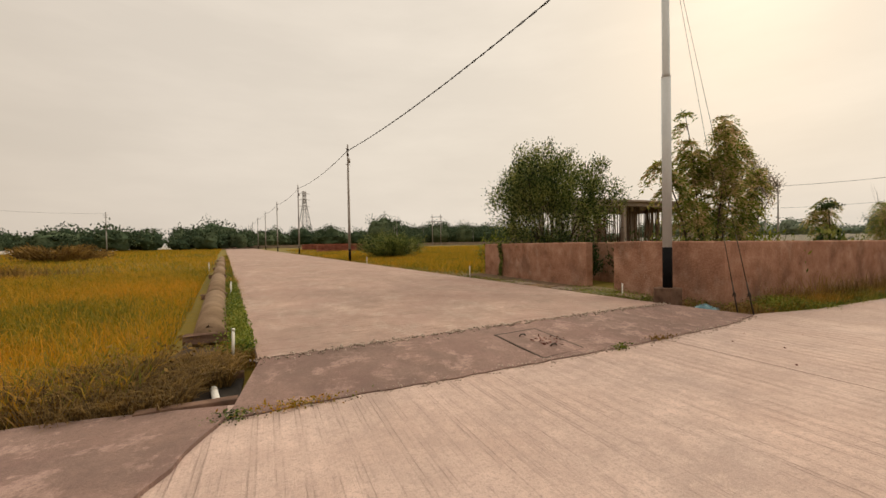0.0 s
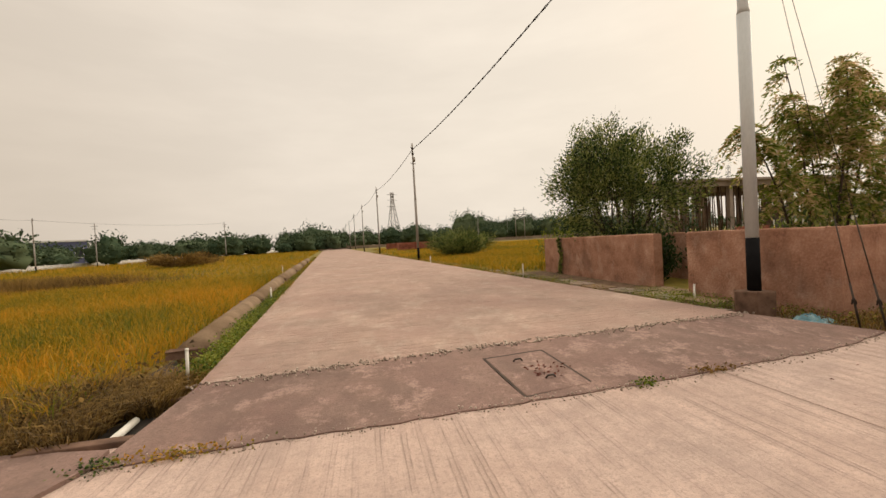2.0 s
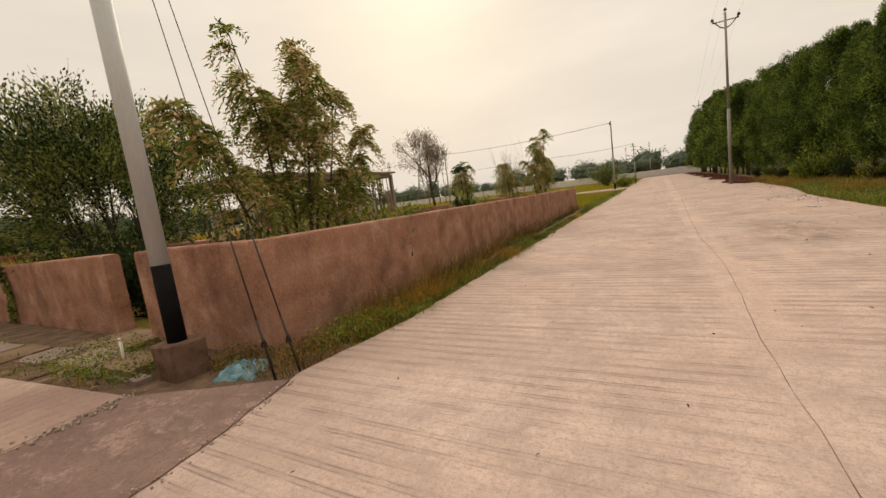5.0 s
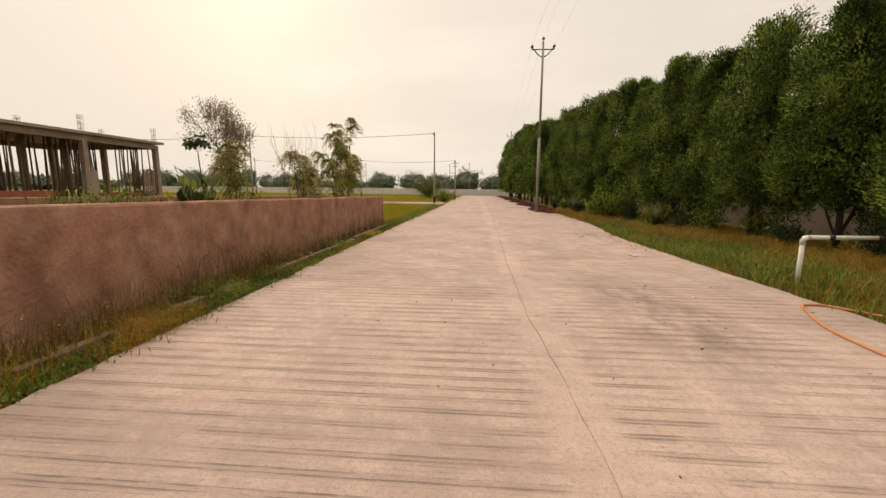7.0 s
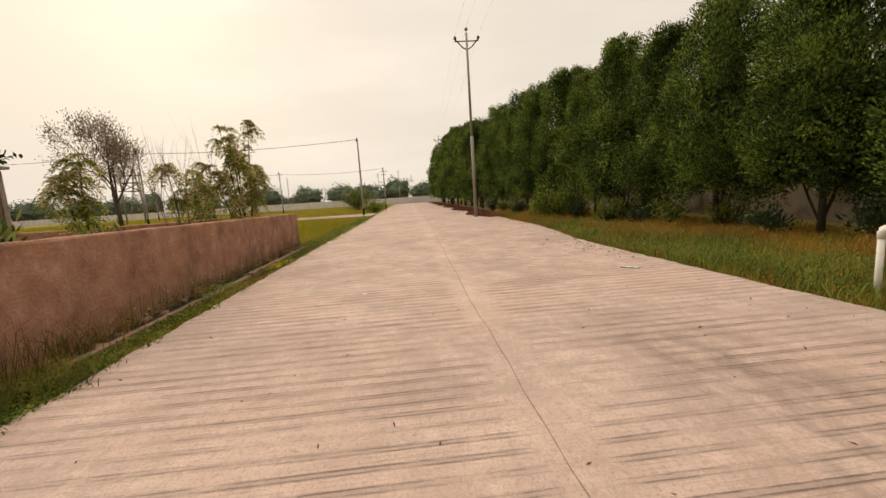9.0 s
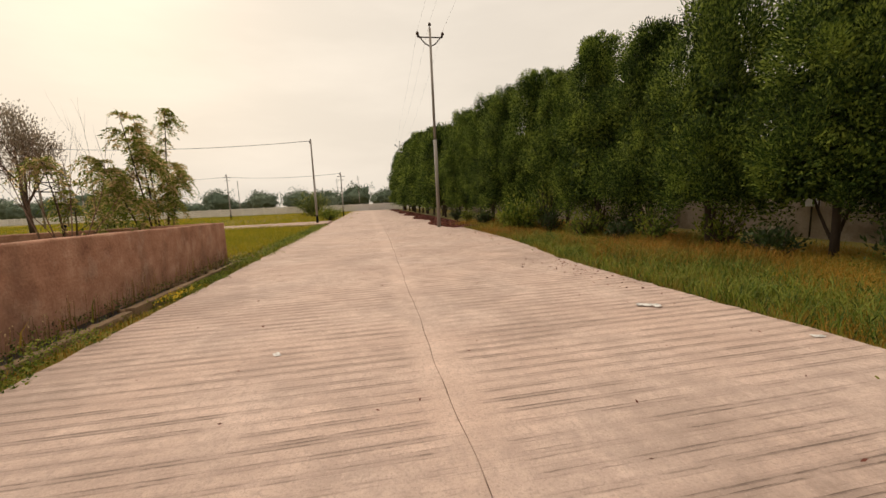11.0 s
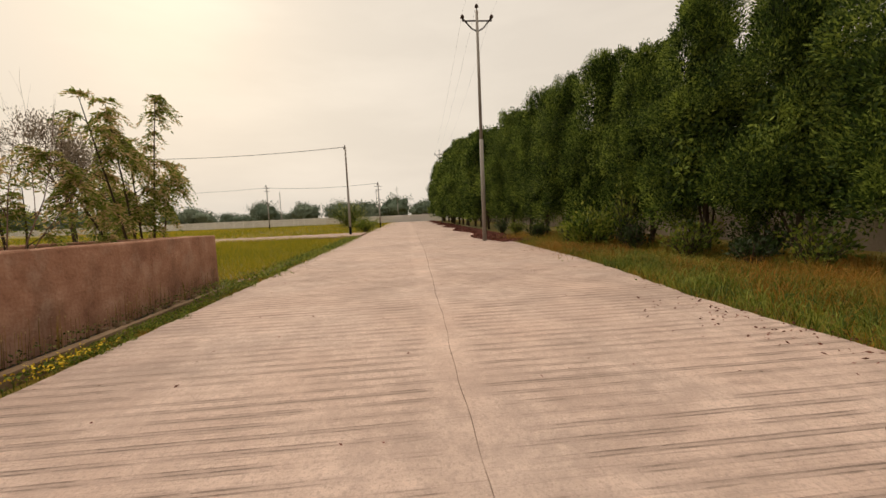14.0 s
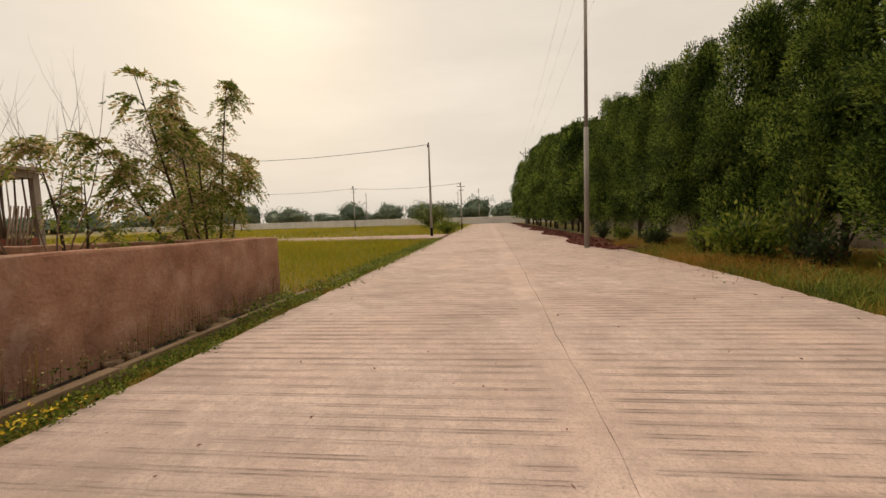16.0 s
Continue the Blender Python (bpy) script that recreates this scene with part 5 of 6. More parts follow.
for k, (x, y, w, hh) in enumerate(((0.9, 0.9, 0.7, 1.5), (2.6, 0.9, 0.9, 1.55), (3.9, 1.2, 0.8, 1.4), (2.6, 4.0, 0.7, 1.4), (2.9, 3.2, 1.0, 1.6), (5.6, 2.2, 0.9, 1.35), (4.5, 5.0, 1.2, 1.5), (0.8, 6.3, 0.7, 1.3), (1.8, 2.6, 0.6, 0.9), (20.5, 4.0, 0.9, 1.2), (14.4, 3.4, 0.8, 1.3), (12.6, 8.0, 0.9, 1.3), (0.95, 6.0, 0.6, 1.5), (0.9, 7.6, 0.8, 1.5), (2.9, 6.1, 0.9, 1.6), (2.4, 4.4, 0.9, 1.4), (0.7, 9.4, 0.8, 1.7), (1.9, 9.9, 1.1, 1.9))):
    bush(50 + k, (x, y, -0.05), w, w * 0.9, hh, 1000, M_LEAF_BROAD if k in (3, 8, 12, 13, 14, 15) else M_LEAF_WEED if k % 3 else M_LEAF_DARK, "tangled green weeds inside the walled plot", 0.12, 0.05, "weed_clump", "weeds")
for k, (x, y, w, hh) in enumerate(((14.5, -12.2, 0.7, 0.9), (17.5, -11.9, 0.8, 1.0), (19.5, -12.0, 0.7, 1.1), (11.0, -12.3, 0.7, 0.8), (25.0, -10.9, 0.7, 0.9), (8.0, -12.4, 0.7, 0.8), (28.5, -10.6, 0.6, 0.7), (12.8, -11.6, 0.6, 0.6), (15.9, -11.4, 0.7, 0.9), (16.8, -11.0, 0.5, 0.6), (18.5, -10.9, 0.7, 0.9), (20.4, -10.7, 0.7, 1.0), (23.8, -10.2, 0.7, 0.9), (26.8, -9.9, 0.7, 0.8), (30.5, -10.0, 0.6, 0.8), (33.0, -9.8, 0.6, 0.8))):
    bush(70 + k, (x, y, -0.06), w, w * 0.8, hh, 700, M_LEAF_BROAD if k % 2 else M_LEAF_WEED, "leafy weeds in the shade under the trees", 0.11, 0.05, "weed_clump", "weeds")

# plant with a bent stem and a dark drooping head
out = [(np.array([[0, 0, 0], [0.02, 0.0, 1.4], [-0.03, 0.02, 2.2], [0.08, 0.1, 2.55], [0.28, 0.25, 2.62]]), np.array([0.02, 0.018, 0.014, 0.011, 0.008]), 6)]
rng = np.random.default_rng(3)
pts = np.array([[0.1, 0.1, 2.55]]) + rng.normal(0, 1, (160, 3)) * np.array([0.15, 0.15, 0.07])
tree_thing("tall_plant", (12.0, 3.27, -0.05), out, leaves_np(pts, rng.normal(0, 1, (160, 3)) + np.array([0, 0, -0.3]), 0.13, 0.07, rng, 0.3), M_LEAF_BROAD, "tall bent plant with a dark drooping leaf head", "plant", trunk="stem", crown="leaves")

# creeper over the wall joint
rng = np.random.default_rng(33)
n = 420
zz = rng.uniform(0.05, 1.28, n)
pts = np.column_stack([-0.13 + rng.normal(0, 0.015, n), 7.62 + rng.normal(0, 0.05, n) + 0.05 * np.sin(zz * 7), zz])
v, f = leaves_np(pts, np.tile([-1.0, 0, -0.4], (n, 1)), 0.075, 0.05, rng)
tagged(np_part("creeper", v, f, M_LEAF_DARK), "green creeper hanging down the wall joint", "creeper")

# ---- grass, as uncounted stuff ----
def grass(name, label, xy, height, width, lean, mat, seed, keep=None, simple=False):
    rng = np.random.default_rng(seed)
    if keep is not None:
        xy = xy[keep(xy[:, 0], xy[:, 1])]
    z = ground_z(xy[:, 0], xy[:, 1]) - 0.01
    v, f = blades_np(xy, z, height if np.isscalar(height) else height[: len(xy)], width, lean, rng, simple)
    ob = np_part(name, v, f, mat)
    return tagged(ob, label, "grass", kind="stuff")


R = np.random.default_rng(77)
orange_patch = lambda x, y: np.sin(x * 0.9 + y * 0.5) + 0.8 * np.sin(x * 0.37 - y * 1.4 + 1.0) + 0.4 * np.sin(x * 2.9 + y * 3.7)
west = lambda x, y: (x < a_left(y) - 0.95) & ~((x > -16.2) & (y < -0.62))
grass("field_grass", "dense golden green field grass", scatter(R, 85000, -21, -8.4, -0.9, 15, 0.22), 0.44, 0.010, 0.95, M_GRASS_GOLD, 1, west)
grass("field_grass", "dense golden green field grass", scatter(R, 75000, -48, -8.5, -4, 46, 0.5), 0.44, 0.026, 0.8, M_GRASS_GOLD, 2, lambda x, y: west(x, y) & ((x < -20) | (y > 14)), True)
grass("field_grass", "golden field grass farther off", scatter(R, 30000, -90, -10, 44, 120, 1.5), 0.55, 0.09, 0.4, M_GRASS_GOLD, 3, west, True)
grass("dry_weeds", "brown dry weeds at the field margin", scatter(R, 16000, -16, -8.6, -0.85, 1.5, 0.2), 0.42, 0.012, 1.1, M_GRASS_DRY, 4, lambda x, y: west(x, y) & (y < 0.2 + 0.6 * np.sin(x * 1.3)))
grass("field_grass", "golden green grass beyond the wall", scatter(R, 75000, 18.6, 36.0, -0.35, 22, 0.3), 0.36, 0.020, 0.7, M_GRASS_MEADOW, 5, None, True)
grass("field_grass", "golden green grass of the far field", scatter(R, 42000, 41.3, 88, -0.4, 60, 1.0), 0.34, 0.06, 0.5, M_GRASS_MEADOW, 6, None, True)
grass("field_grass", "golden green grass beside the long road", scatter(R, 60000, -4, 36, 9.4, 75, 0.7), 0.42, 0.045, 0.6, M_GRASS_GOLD, 7, lambda x, y: (x > a_right(y) + 0.9) & ~((x > 12.7) & (x < 30.2) & (y > 18.2) & (y < 28.2)), True)
grass("field_grass", "golden green grass beyond the gate wall", scatter(R, 60000, -4, 12, 9.3, 36, 0.35), 0.42, 0.022, 0.8, M_GRASS_GOLD, 17, lambda x, y: x > a_right(y) + 0.9, True)
grass("verge_grass", "green and straw verge grass under the trees", scatter(R, 105000, 1, 28, -13.6, -7.85, 0.32), 0.26, 0.0065, 1.25, M_GRASS_GREEN, 8, lambda x, y: (y < b_south(x) + 0.02 - 0.08 * np.sin(x * 3.1) ** 2) & ((orange_patch(x, y) < 0.3) | (np.sin(x * 91.7 + y * 57.3) > 0.5)))
grass("verge_grass", "straw-coloured patches of verge grass", scatter(R, 34000, 3, 28, -12.6, -8.4, 0.30), 0.46, 0.007, 1.1, M_GRASS_ORANGE, 9, lambda x, y: orange_patch(x, y) > 0.15)
grass("verge_grass", "tall lush green grass at the verge edge", scatter(R, 16000, 3, 20, -10.0, -7.9, 0.22), 0.36, 0.011, 1.0, M_LEAF_WEED, 27, lambda x, y: y < b_south(x) - 0.02)
grass("wall_weeds", "mixed green and straw weeds by the wall foot", scatter(R, 6000, 0.6, 6.0, -0.70, -0.06, 0.12), 0.32, 0.007, 1.0, M_GRASS_GREEN, 33, lambda x, y: x < 4.6 + 0.5 * np.sin(y * 31))
grass("verge_tussock", "tall uneven tussocks of green and orange grass", scatter(R, 24000, 3, 30, -12.8, -8.7, 0.16), 0.46, 0.006, 1.1, M_GRASS_GREEN, 32, lambda x, y: (np.sin(x * 1.7 + y * 2.3) + np.sin(x * 0.6 - y * 1.9)) > -0.2)
grass("verge_grass", "green verge grass on the western stretch", scatter(R, 9000, -24, 1, -13.0, -8.5, 0.4), 0.3, 0.02, 0.7, M_GRASS_GREEN, 10)
grass("wall_weeds", "green grass tufts along the drain by the wall", scatter(R, 9000, 0.1, 18.2, -0.92, -0.05, 0.09), 0.14, 0.008, 1.0, M_GRASS_GREEN, 11, lambda x, y: ((y < -0.53) & (y > -0.90)) | ((x < 7 + 2 * np.sin(x * 9)) & (y > -0.38)))
grass("wall_weeds", "dry weeds standing against the wall", scatter(R, 1000, 0.9, 9.5, -0.45, -0.06, 0.12), 0.5, 0.007, 0.6, M_GRASS_DRY, 12)
grass("plot_grass", "rough green grass inside the plot", scatter(R, 16000, 0.4, 18, 0.4, 8.6, 0.4), 0.45, 0.018, 0.7, M_GRASS_GREEN, 13, lambda x, y: (x > 4.5) | (y < 1.8))
grass("kerb_grass", "green grass tufts along the drain kerb", scatter(R, 9000, 18.3, 36, -0.92, -0.1, 0.12), 0.18, 0.012, 0.8, M_GRASS_GREEN, 14)
xy_ = np.column_stack([R.normal(-21.5, 2.6, 12000), R.normal(15.2, 0.75, 12000)])
grass("brown_thicket", "band of tall brown dry grass in the field", xy_, 0.85, 0.03, 0.6, M_GRASS_DRY, 31, None, True)
xy_ = np.column_stack([-8.25 - np.abs(R.normal(0, 0.7, 9000)), R.uniform(-0.86, 0.45, 9000)])
grass("dry_weeds", "brown and olive weeds hanging over the drain pit", xy_[(xy_[:, 0] < -8.56) | (xy_[:, 1] > -0.30)], 0.34, 0.010, 1.2, M_GRASS_DRY, 24)
yy = R.uniform(0.35, 45, 10000)
yy = np.where(R.uniform(0, 1, 10000) < 0.55, R.uniform(0.35, 10, 10000), yy)
grass("road_edge_weeds", "green weeds between the pipe and the road", np.column_stack([a_left(yy) - np.abs(R.normal(0.14, 0.13, 10000)), yy]), 0.25, 0.010, 0.9, M_GRASS_GREEN, 15)
yy = R.uniform(1.2, 50, 7000)
grass("road_edge_weeds", "weeds along the road kerb", np.column_stack([a_right(yy) + np.abs(R.normal(0.30, 0.22, 7000)), yy]), 0.20, 0.014, 0.8, M_GRASS_GREEN, 16)


def ground_cover(name, label, xy, z, size, mat, seed, up=0.12):
    rng = np.random.default_rng(seed)
    n = len(xy)
    pts = np.column_stack([xy, z + rng.uniform(0, up, n)])
    v, f = leaves_np(pts, np.column_stack([rng.normal(0, 1, (n, 2)), rng.uniform(0.1, 0.9, n)]), size, size * 0.6, rng)
    return tagged(np_part(name, v, f, mat), label, "weeds", kind="stuff")


p = scatter(R, 32000, 0.15, 18.2, -1.0, -0.30, 0.09)
p = p[(np.sin(p[:, 0] * 1.9) + np.sin(p[:, 0] * 0.83 + 1) + R.normal(0, 0.5, len(p))) > -0.55]
p = p[p[:, 1] > np.interp(p[:, 0], [0, 1.2], [-0.58, -0.92]) - 0.09 * np.sin(p[:, 0] * 5.1) - 0.05 * np.sin(p[:, 0] * 13)]
ground_cover("low_weeds", "low leafy weeds spilling over the drain kerb", p[(p[:, 1] < -0.53) | (p[:, 0] < 7)], -0.03, 0.034, M_LEAF_WEED, 1, (lambda q_: 0.05 + 0.20 * np.clip(np.sin(q_ * 1.15 + 0.6) + 0.5 * np.sin(q_ * 3.1), 0, 1) ** 1.5)(p[(p[:, 1] < -0.53) | (p[:, 0] < 7)][:, 0]))
p = scatter(R, 7000, 18.3, 35.5, -0.98, -0.45, 0.15)
ground_cover("low_weeds", "low leafy weeds along the field kerb", p, 0.0, 0.055, M_LEAF_WEED, 2)
yy = np.abs(R.normal(0, 7, 9000)) + 0.35
ground_cover("low_weeds", "low leafy weeds beside the pipe", np.column_stack([a_left(yy) - np.abs(R.normal(0.12, 0.12, 9000)), yy]), 0.05, 0.038, M_LEAF_WEED, 3, 0.18)
yy = R.uniform(0.9, 14, 8200)
p = np.column_stack([a_right(yy) + 0.25 + np.abs(R.normal(0.1, 0.32, 8200)), yy])
p = p[(np.sin(yy * 1.1 + 0.6) > -0.2)]
p = np.vstack([p, scatter(R, 2600, -1.15, -0.25, 0.95, 3.4, 0.12)])
ground_cover("low_weeds", "low green weeds along the kerb and gate", p, 0.04, 0.030, M_LEAF_WEED, 4, 0.09)
p = scatter(R, 3200, -0.50, 0.6, -0.80, 0.7, 0.1)
p = p[p[:, 1] > -0.50 - p[:, 0] * 0.2]
ground_cover("low_weeds", "low brown weeds round the pole plinth", p[::2], -0.05, 0.035, M_GRASS_DRY, 5, 0.14)
ground_cover("low_weeds", "small green weeds round the pole plinth", p[1::4], -0.05, 0.03, M_LEAF_WEED, 28, 0.16)
grass("plinth_weeds", "thin dry weeds beside the pole plinth", scatter(R, 700, -0.45, 0.5, -0.6, 0.6, 0.08), 0.28, 0.006, 0.9, M_GRASS_DRY, 25)
for k, (cx, cy, sx, sy, n, mt) in enumerate(((-7.7, -1.27, 0.20, 0.035, 260, M_GRASS_GREEN), (-4.02, -1.20, 0.07, 0.03, 130, M_LEAF_WEED), (-3.24, -1.13, 0.12, 0.03, 150, M_GRASS_DRY), (-8.17, -1.30, 0.08, 0.05, 140, M_LEAF_DARK))):
    p = np.column_stack([R.normal(cx, sx, n), R.normal(cy, sy, n)])
    ground_cover("crack_weeds", "small weed tuft growing in the slab joint", p, 0.0, 0.030, mt, 10 + k, 0.06)
p = scatter(R, 16000, 1, 28, -13.0, -8.35, 0.4)
p = p[np.sin(p[:, 0] * 1.3 + 0.5 * p[:, 1]) + np.sin(p[:, 1] * 2.2 - p[:, 0] * 0.4) > 0.25]
ground_cover("verge_weeds", "leafy green weeds in uneven clumps on the verge", p, -0.06, 0.050, M_LEAF_WEED, 6, 0.10 + 0.36 * np.clip(np.sin(p[:, 0] * 2.7) * np.sin(p[:, 1] * 3.3 + p[:, 0]), 0, 1))
p = scatter(R, 160, -9.5, -8.6, -0.8, 1.2, 0.15)
ground_cover("pit_weeds", "brown and green weeds round the drain pit", p, -0.06, 0.06, M_GRASS_DRY, 7, 0.28)
grass("wall_weeds", "long dry stalks leaning from the wall foot", scatter(R, 420, 1.0, 9.0, -0.5, -0.08, 0.10), 0.85, 0.006, 0.8, M_GRASS_DRY, 26)
grass("wall_weeds", "clumps of green and straw weeds over the drain kerb", scatter(R, 9000, 5.0, 8.4, -0.88, -0.28, 0.10), 0.27, 0.008, 1.2, M_GRASS_GREEN, 34, lambda x, y: np.sin(x * 2.4 + 0.4) + 0.5 * np.sin(x * 6.1 + y * 4) > 0.1)
grass("wall_weeds", "tufts of fresh green grass by the wall foot", scatter(R, 15000, 0.6, 9.8, -0.86, -0.08, 0.12), 0.20, 0.008, 1.2, M_LEAF_WEED, 29, lambda x, y: (y < np.where(x < 4.8, -0.30, -0.56)) & (np.sin(x * 1.15 + 0.6) + 0.5 * np.sin(x * 3.1) > -0.35))
n = 900
fx, fy = R.uniform(0.8, 18.2, n), -np.abs(R.normal(0.05, 0.14, n)) - 0.03
fz = R.uniform(0.10, 0.42, n) * (0.6 + 0.4 * np.sin(fx * 1.7) ** 2)
stalk = [(np.array([[x_, y_, -0.07], [x_ + 0.02, y_ - 0.01, z_]]), np.array([0.0022, 0.0014]), 3) for x_, y_, z_ in zip(fx, fy, fz)]
v, f = limb_mesh(stalk)
tagged(np_part("flower_stalks", v, f, M_GRASS_DRY), "thin dry flower stalks in the drain by the wall", "weeds", kind="stuff")
v, f = leaves_np(np.column_stack([fx + 0.02, fy - 0.01, fz]), R.normal(0, 1, (n, 3)), 0.019, 0.017, R)
tagged(np_part("wild_flowers", v, f, M_BLOOM), "tiny pale flower heads on dry stalks", "flowers", kind="stuff")
ground_cover("drain_weeds", "small dark weeds in the drain", np.column_stack([R.uniform(0.5, 18, 2600), -np.abs(R.normal(0.08, 0.12, 2600)) - 0.02]), -0.06, 0.035, M_LEAF_DARK, 23, 0.16)
fl = np.column_stack([R.normal(13.3, 0.30, 170), R.normal(-0.86, 0.07, 170)])
ground_cover("yellow_flowers", "patch of yellow flowers at the road edge", fl, 0.05, 0.032, M_FLOWER, 21, 0.07)

# ---- woods on the horizon ----
bm = bmesh.new()
bmesh.ops.create_icosphere(bm, subdivisions=3, radius=1.0)
ball_v = np.array([v_.co[:] for v_ in bm.verts])
ball_f = np.array([[v_.index for v_ in f_.verts] for f_ in bm.faces])
bm.free()


def far_wood(name, label, spots, seed, mat):
    """Crowns on the horizon: a lumpy mass with loose leaf clumps over it."""
    rng = np.random.default_rng(seed)
    chunks, C, L = [], [], []
    for x, y, r, hh in spots:
        gz = float(ground_z(x, y))

        def mass(u):
            lump = 1 + 0.16 * np.sin(u[:, 0] * 6 + x) + 0.14 * np.sin(u[:, 1] * 7 + y) + 0.12 * np.sin(u[:, 2] * 9 + x + y) + 0.08 * np.sin(u[:, 0] * 17 + u[:, 2] * 13)
            p = u * lump[:, None] * np.array([r, r, hh * 0.5]) + np.array([x, y, gz + hh * 0.44])
            p[:, 2] = np.maximum(p[:, 2], gz + 0.05)
            return p

        core = np.array([x, y, gz + hh * 0.40])
        chunks.append((core + (mass(ball_v) - core) * 0.74 + rng.normal(0, 0.06 * r, ball_v.shape), [ball_f]))
        n = int(420 + 60 * r)
        u = rng.normal(0, 1, (n, 3))
        u /= np.linalg.norm(u, axis=1)[:, None]
        u[:, 2] = np.where(u[:, 2] < -0.4, -u[:, 2], u[:, 2])
        C.append(core + (mass(u) - core) * rng.uniform(0.72, 1.06, (n, 1)) + rng.normal(0, 0.05 * r, (n, 3)))
        L.append(np.full(n, 0.34 + 0.06 * r))
    C, L = np.vstack(C), np.concatenate(L)
    chunks.append(leaves_np(C, rng.normal(0, 1, C.shape) + np.array([0, 0, 0.5]), L, L * 0.6, rng))
    v, f = join_np(chunks)
    return tagged(np_part(name, v, f, mat), label, "trees", kind="stuff")


rw = random.Random(5)
spots = []
for k in range(120):  # west and north-west
    a = radians(rw.uniform(92, 176))
    d = rw.uniform(105, 175)
    spots.append((-7 + d * math.cos(a), -4 + d * math.sin(a), rw.uniform(2.2, 5.0), rw.uniform(3.0, 6.2)))
spots += [(-60, 57, 4.2, 6.2), (-53.5, 58, 3.6, 5.9), (-69, 57, 4.6, 6.6), (-49.6, 74, 3.4, 5.4), (-36, 92, 4.5, 5.2), (-31, 96, 4.0, 5.0), (-22, 128, 6.0, 8.5), (-27, 124, 5.0, 6.5), (-66, 52, 5.0, 7.0), (-75, 44, 5.5, 8.0)]
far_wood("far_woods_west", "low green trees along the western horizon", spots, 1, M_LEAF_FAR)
spots = [(38, 165, 6.5, 14.0), (43, 163, 5.0, 12.0)]
for k in range(70):  # north to north-east
    a = radians(rw.uniform(56, 96))
    d = rw.uniform(150, 250)
    spots.append((d * math.cos(a), d * math.sin(a), rw.uniform(3.5, 7), rw.uniform(5.5, 9.5)))
for k in range(26):
    spots.append((rw.uniform(34, 75), rw.uniform(118, 150), rw.uniform(3, 5), rw.uniform(4.5, 8)))
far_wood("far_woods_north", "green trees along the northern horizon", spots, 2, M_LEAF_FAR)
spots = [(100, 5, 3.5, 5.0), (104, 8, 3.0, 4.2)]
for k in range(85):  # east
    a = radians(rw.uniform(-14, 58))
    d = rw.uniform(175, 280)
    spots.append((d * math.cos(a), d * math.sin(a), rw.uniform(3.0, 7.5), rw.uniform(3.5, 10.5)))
far_wood("far_woods_east", "pale trees with painted-in haze along the eastern horizon", spots, 3, M_LEAF_HAZED)
# ---- drain pipes along the long road ----
def hume_pipe(y0, length, r=0.21):
    y1 = y0 + length
    xa, xb = a_left(y0) - 0.50, a_left(y1) - 0.50
    za_, zb = float(ground_z(xa, y0)) + 0.13, float(ground_z(xb, y1)) + 0.13
    p = empty("drain_pipe", (xa, y0, za_))
    e_ = np.array([xb - xa, y1 - y0, zb - za_])
    u_ = e_ / np.linalg.norm(e_)
    a0, a1 = u_ * 0.08, e_ - u_ * 0.08
    # a tube with a wall thickness: outside, lip and inside
    tubes("barrel", [(np.array([a0 + u_ * 0.35, a0 - u_ * 0.001, a0, a1, a1 + u_ * 0.001, a1 - u_ * 0.35]), np.array([r * 0.8, r * 0.8, r, r, r * 0.8, r * 0.8]))], M_PIPE, p, sides=20)
    bm = bmesh.new()
    box(bm, -0.29, -0.05, -0.02, 0.24, 0.05, 0.10, 0.02)
    for v in bm.verts:
        v.co += Vector((random.uniform(-0.02, 0.02), random.uniform(-0.015, 0.015), random.uniform(-0.02, 0.02)))
    part("collar", bm, M_PLINTH, p, "broken concrete joint collar")
    return tagged(p, "weathered round concrete drain pipe beside the road", "drain pipe", "drain pipes")


for k, (y0, L) in enumerate(((1.38, 4.3), (5.75, 5.2), (11.2, 5.2), (16.6, 5.2), (22.0, 5.2), (27.4, 5.2))):
    hume_pipe(y0, L)
bm = bmesh.new()
prism(bm, [(-8.95, 0.1), (-8.35, 0.1), (-8.40, 1.6), (-8.95, 1.6)], -0.2, -0.02)
tagged(part("ground_soil_bank", bm, M_JOINT, None), "bare brown soil beside the drain pit", "soil", kind="structure")
pit = empty("drain_pit", (-8.44, -0.46, 0))
bm = bmesh.new()
for b in ((-0.42, -0.52, -0.35, 0.30, -0.42, 0.045), (-0.42, 0.40, -0.35, 0.30, 0.48, 0.0), (-0.50, -0.52, -0.35, -0.421, 0.48, 0.0)):
    box(bm, *b, 0.012)
part("rim", bm, M_PLINTH, pit)
bm = bmesh.new()
# floor sits just over the ground sheet; its black stands for shade below
box(bm, -0.415, -0.415, -0.34, 0.295, 0.395, -0.062)
part("pit_floor", bm, M_DRAIN, pit, "raised pit floor with shade painted in")
tagged(pit, "open drain pit with a concrete rim", "drain pit")
t = tubes("pvc_pipe", [([(-8.30, -0.90, 0.01), (-8.38, -0.40, -0.03)], [0.030, 0.030])], M_WHITE, None, sides=14)
tagged(t, "white plastic pipe lying across the drain pit", "pipe")


def marker_post(x, y, z, hh):
    p = empty("marker_post", (x, y, z), 40)
    tubes("tube", [([(0, 0, -0.1), (0.01, 0, hh)], [0.016, 0.016])], M_WHITE, p, sides=10)
    tubes("cap", [([(0.01, 0, hh), (0.01, 0, hh + 0.025)], [0.019, 0.017])], M_WHITE, p, sides=10)
    return tagged(p, "short white plastic marker post at the road edge", "marker post", "marker posts")


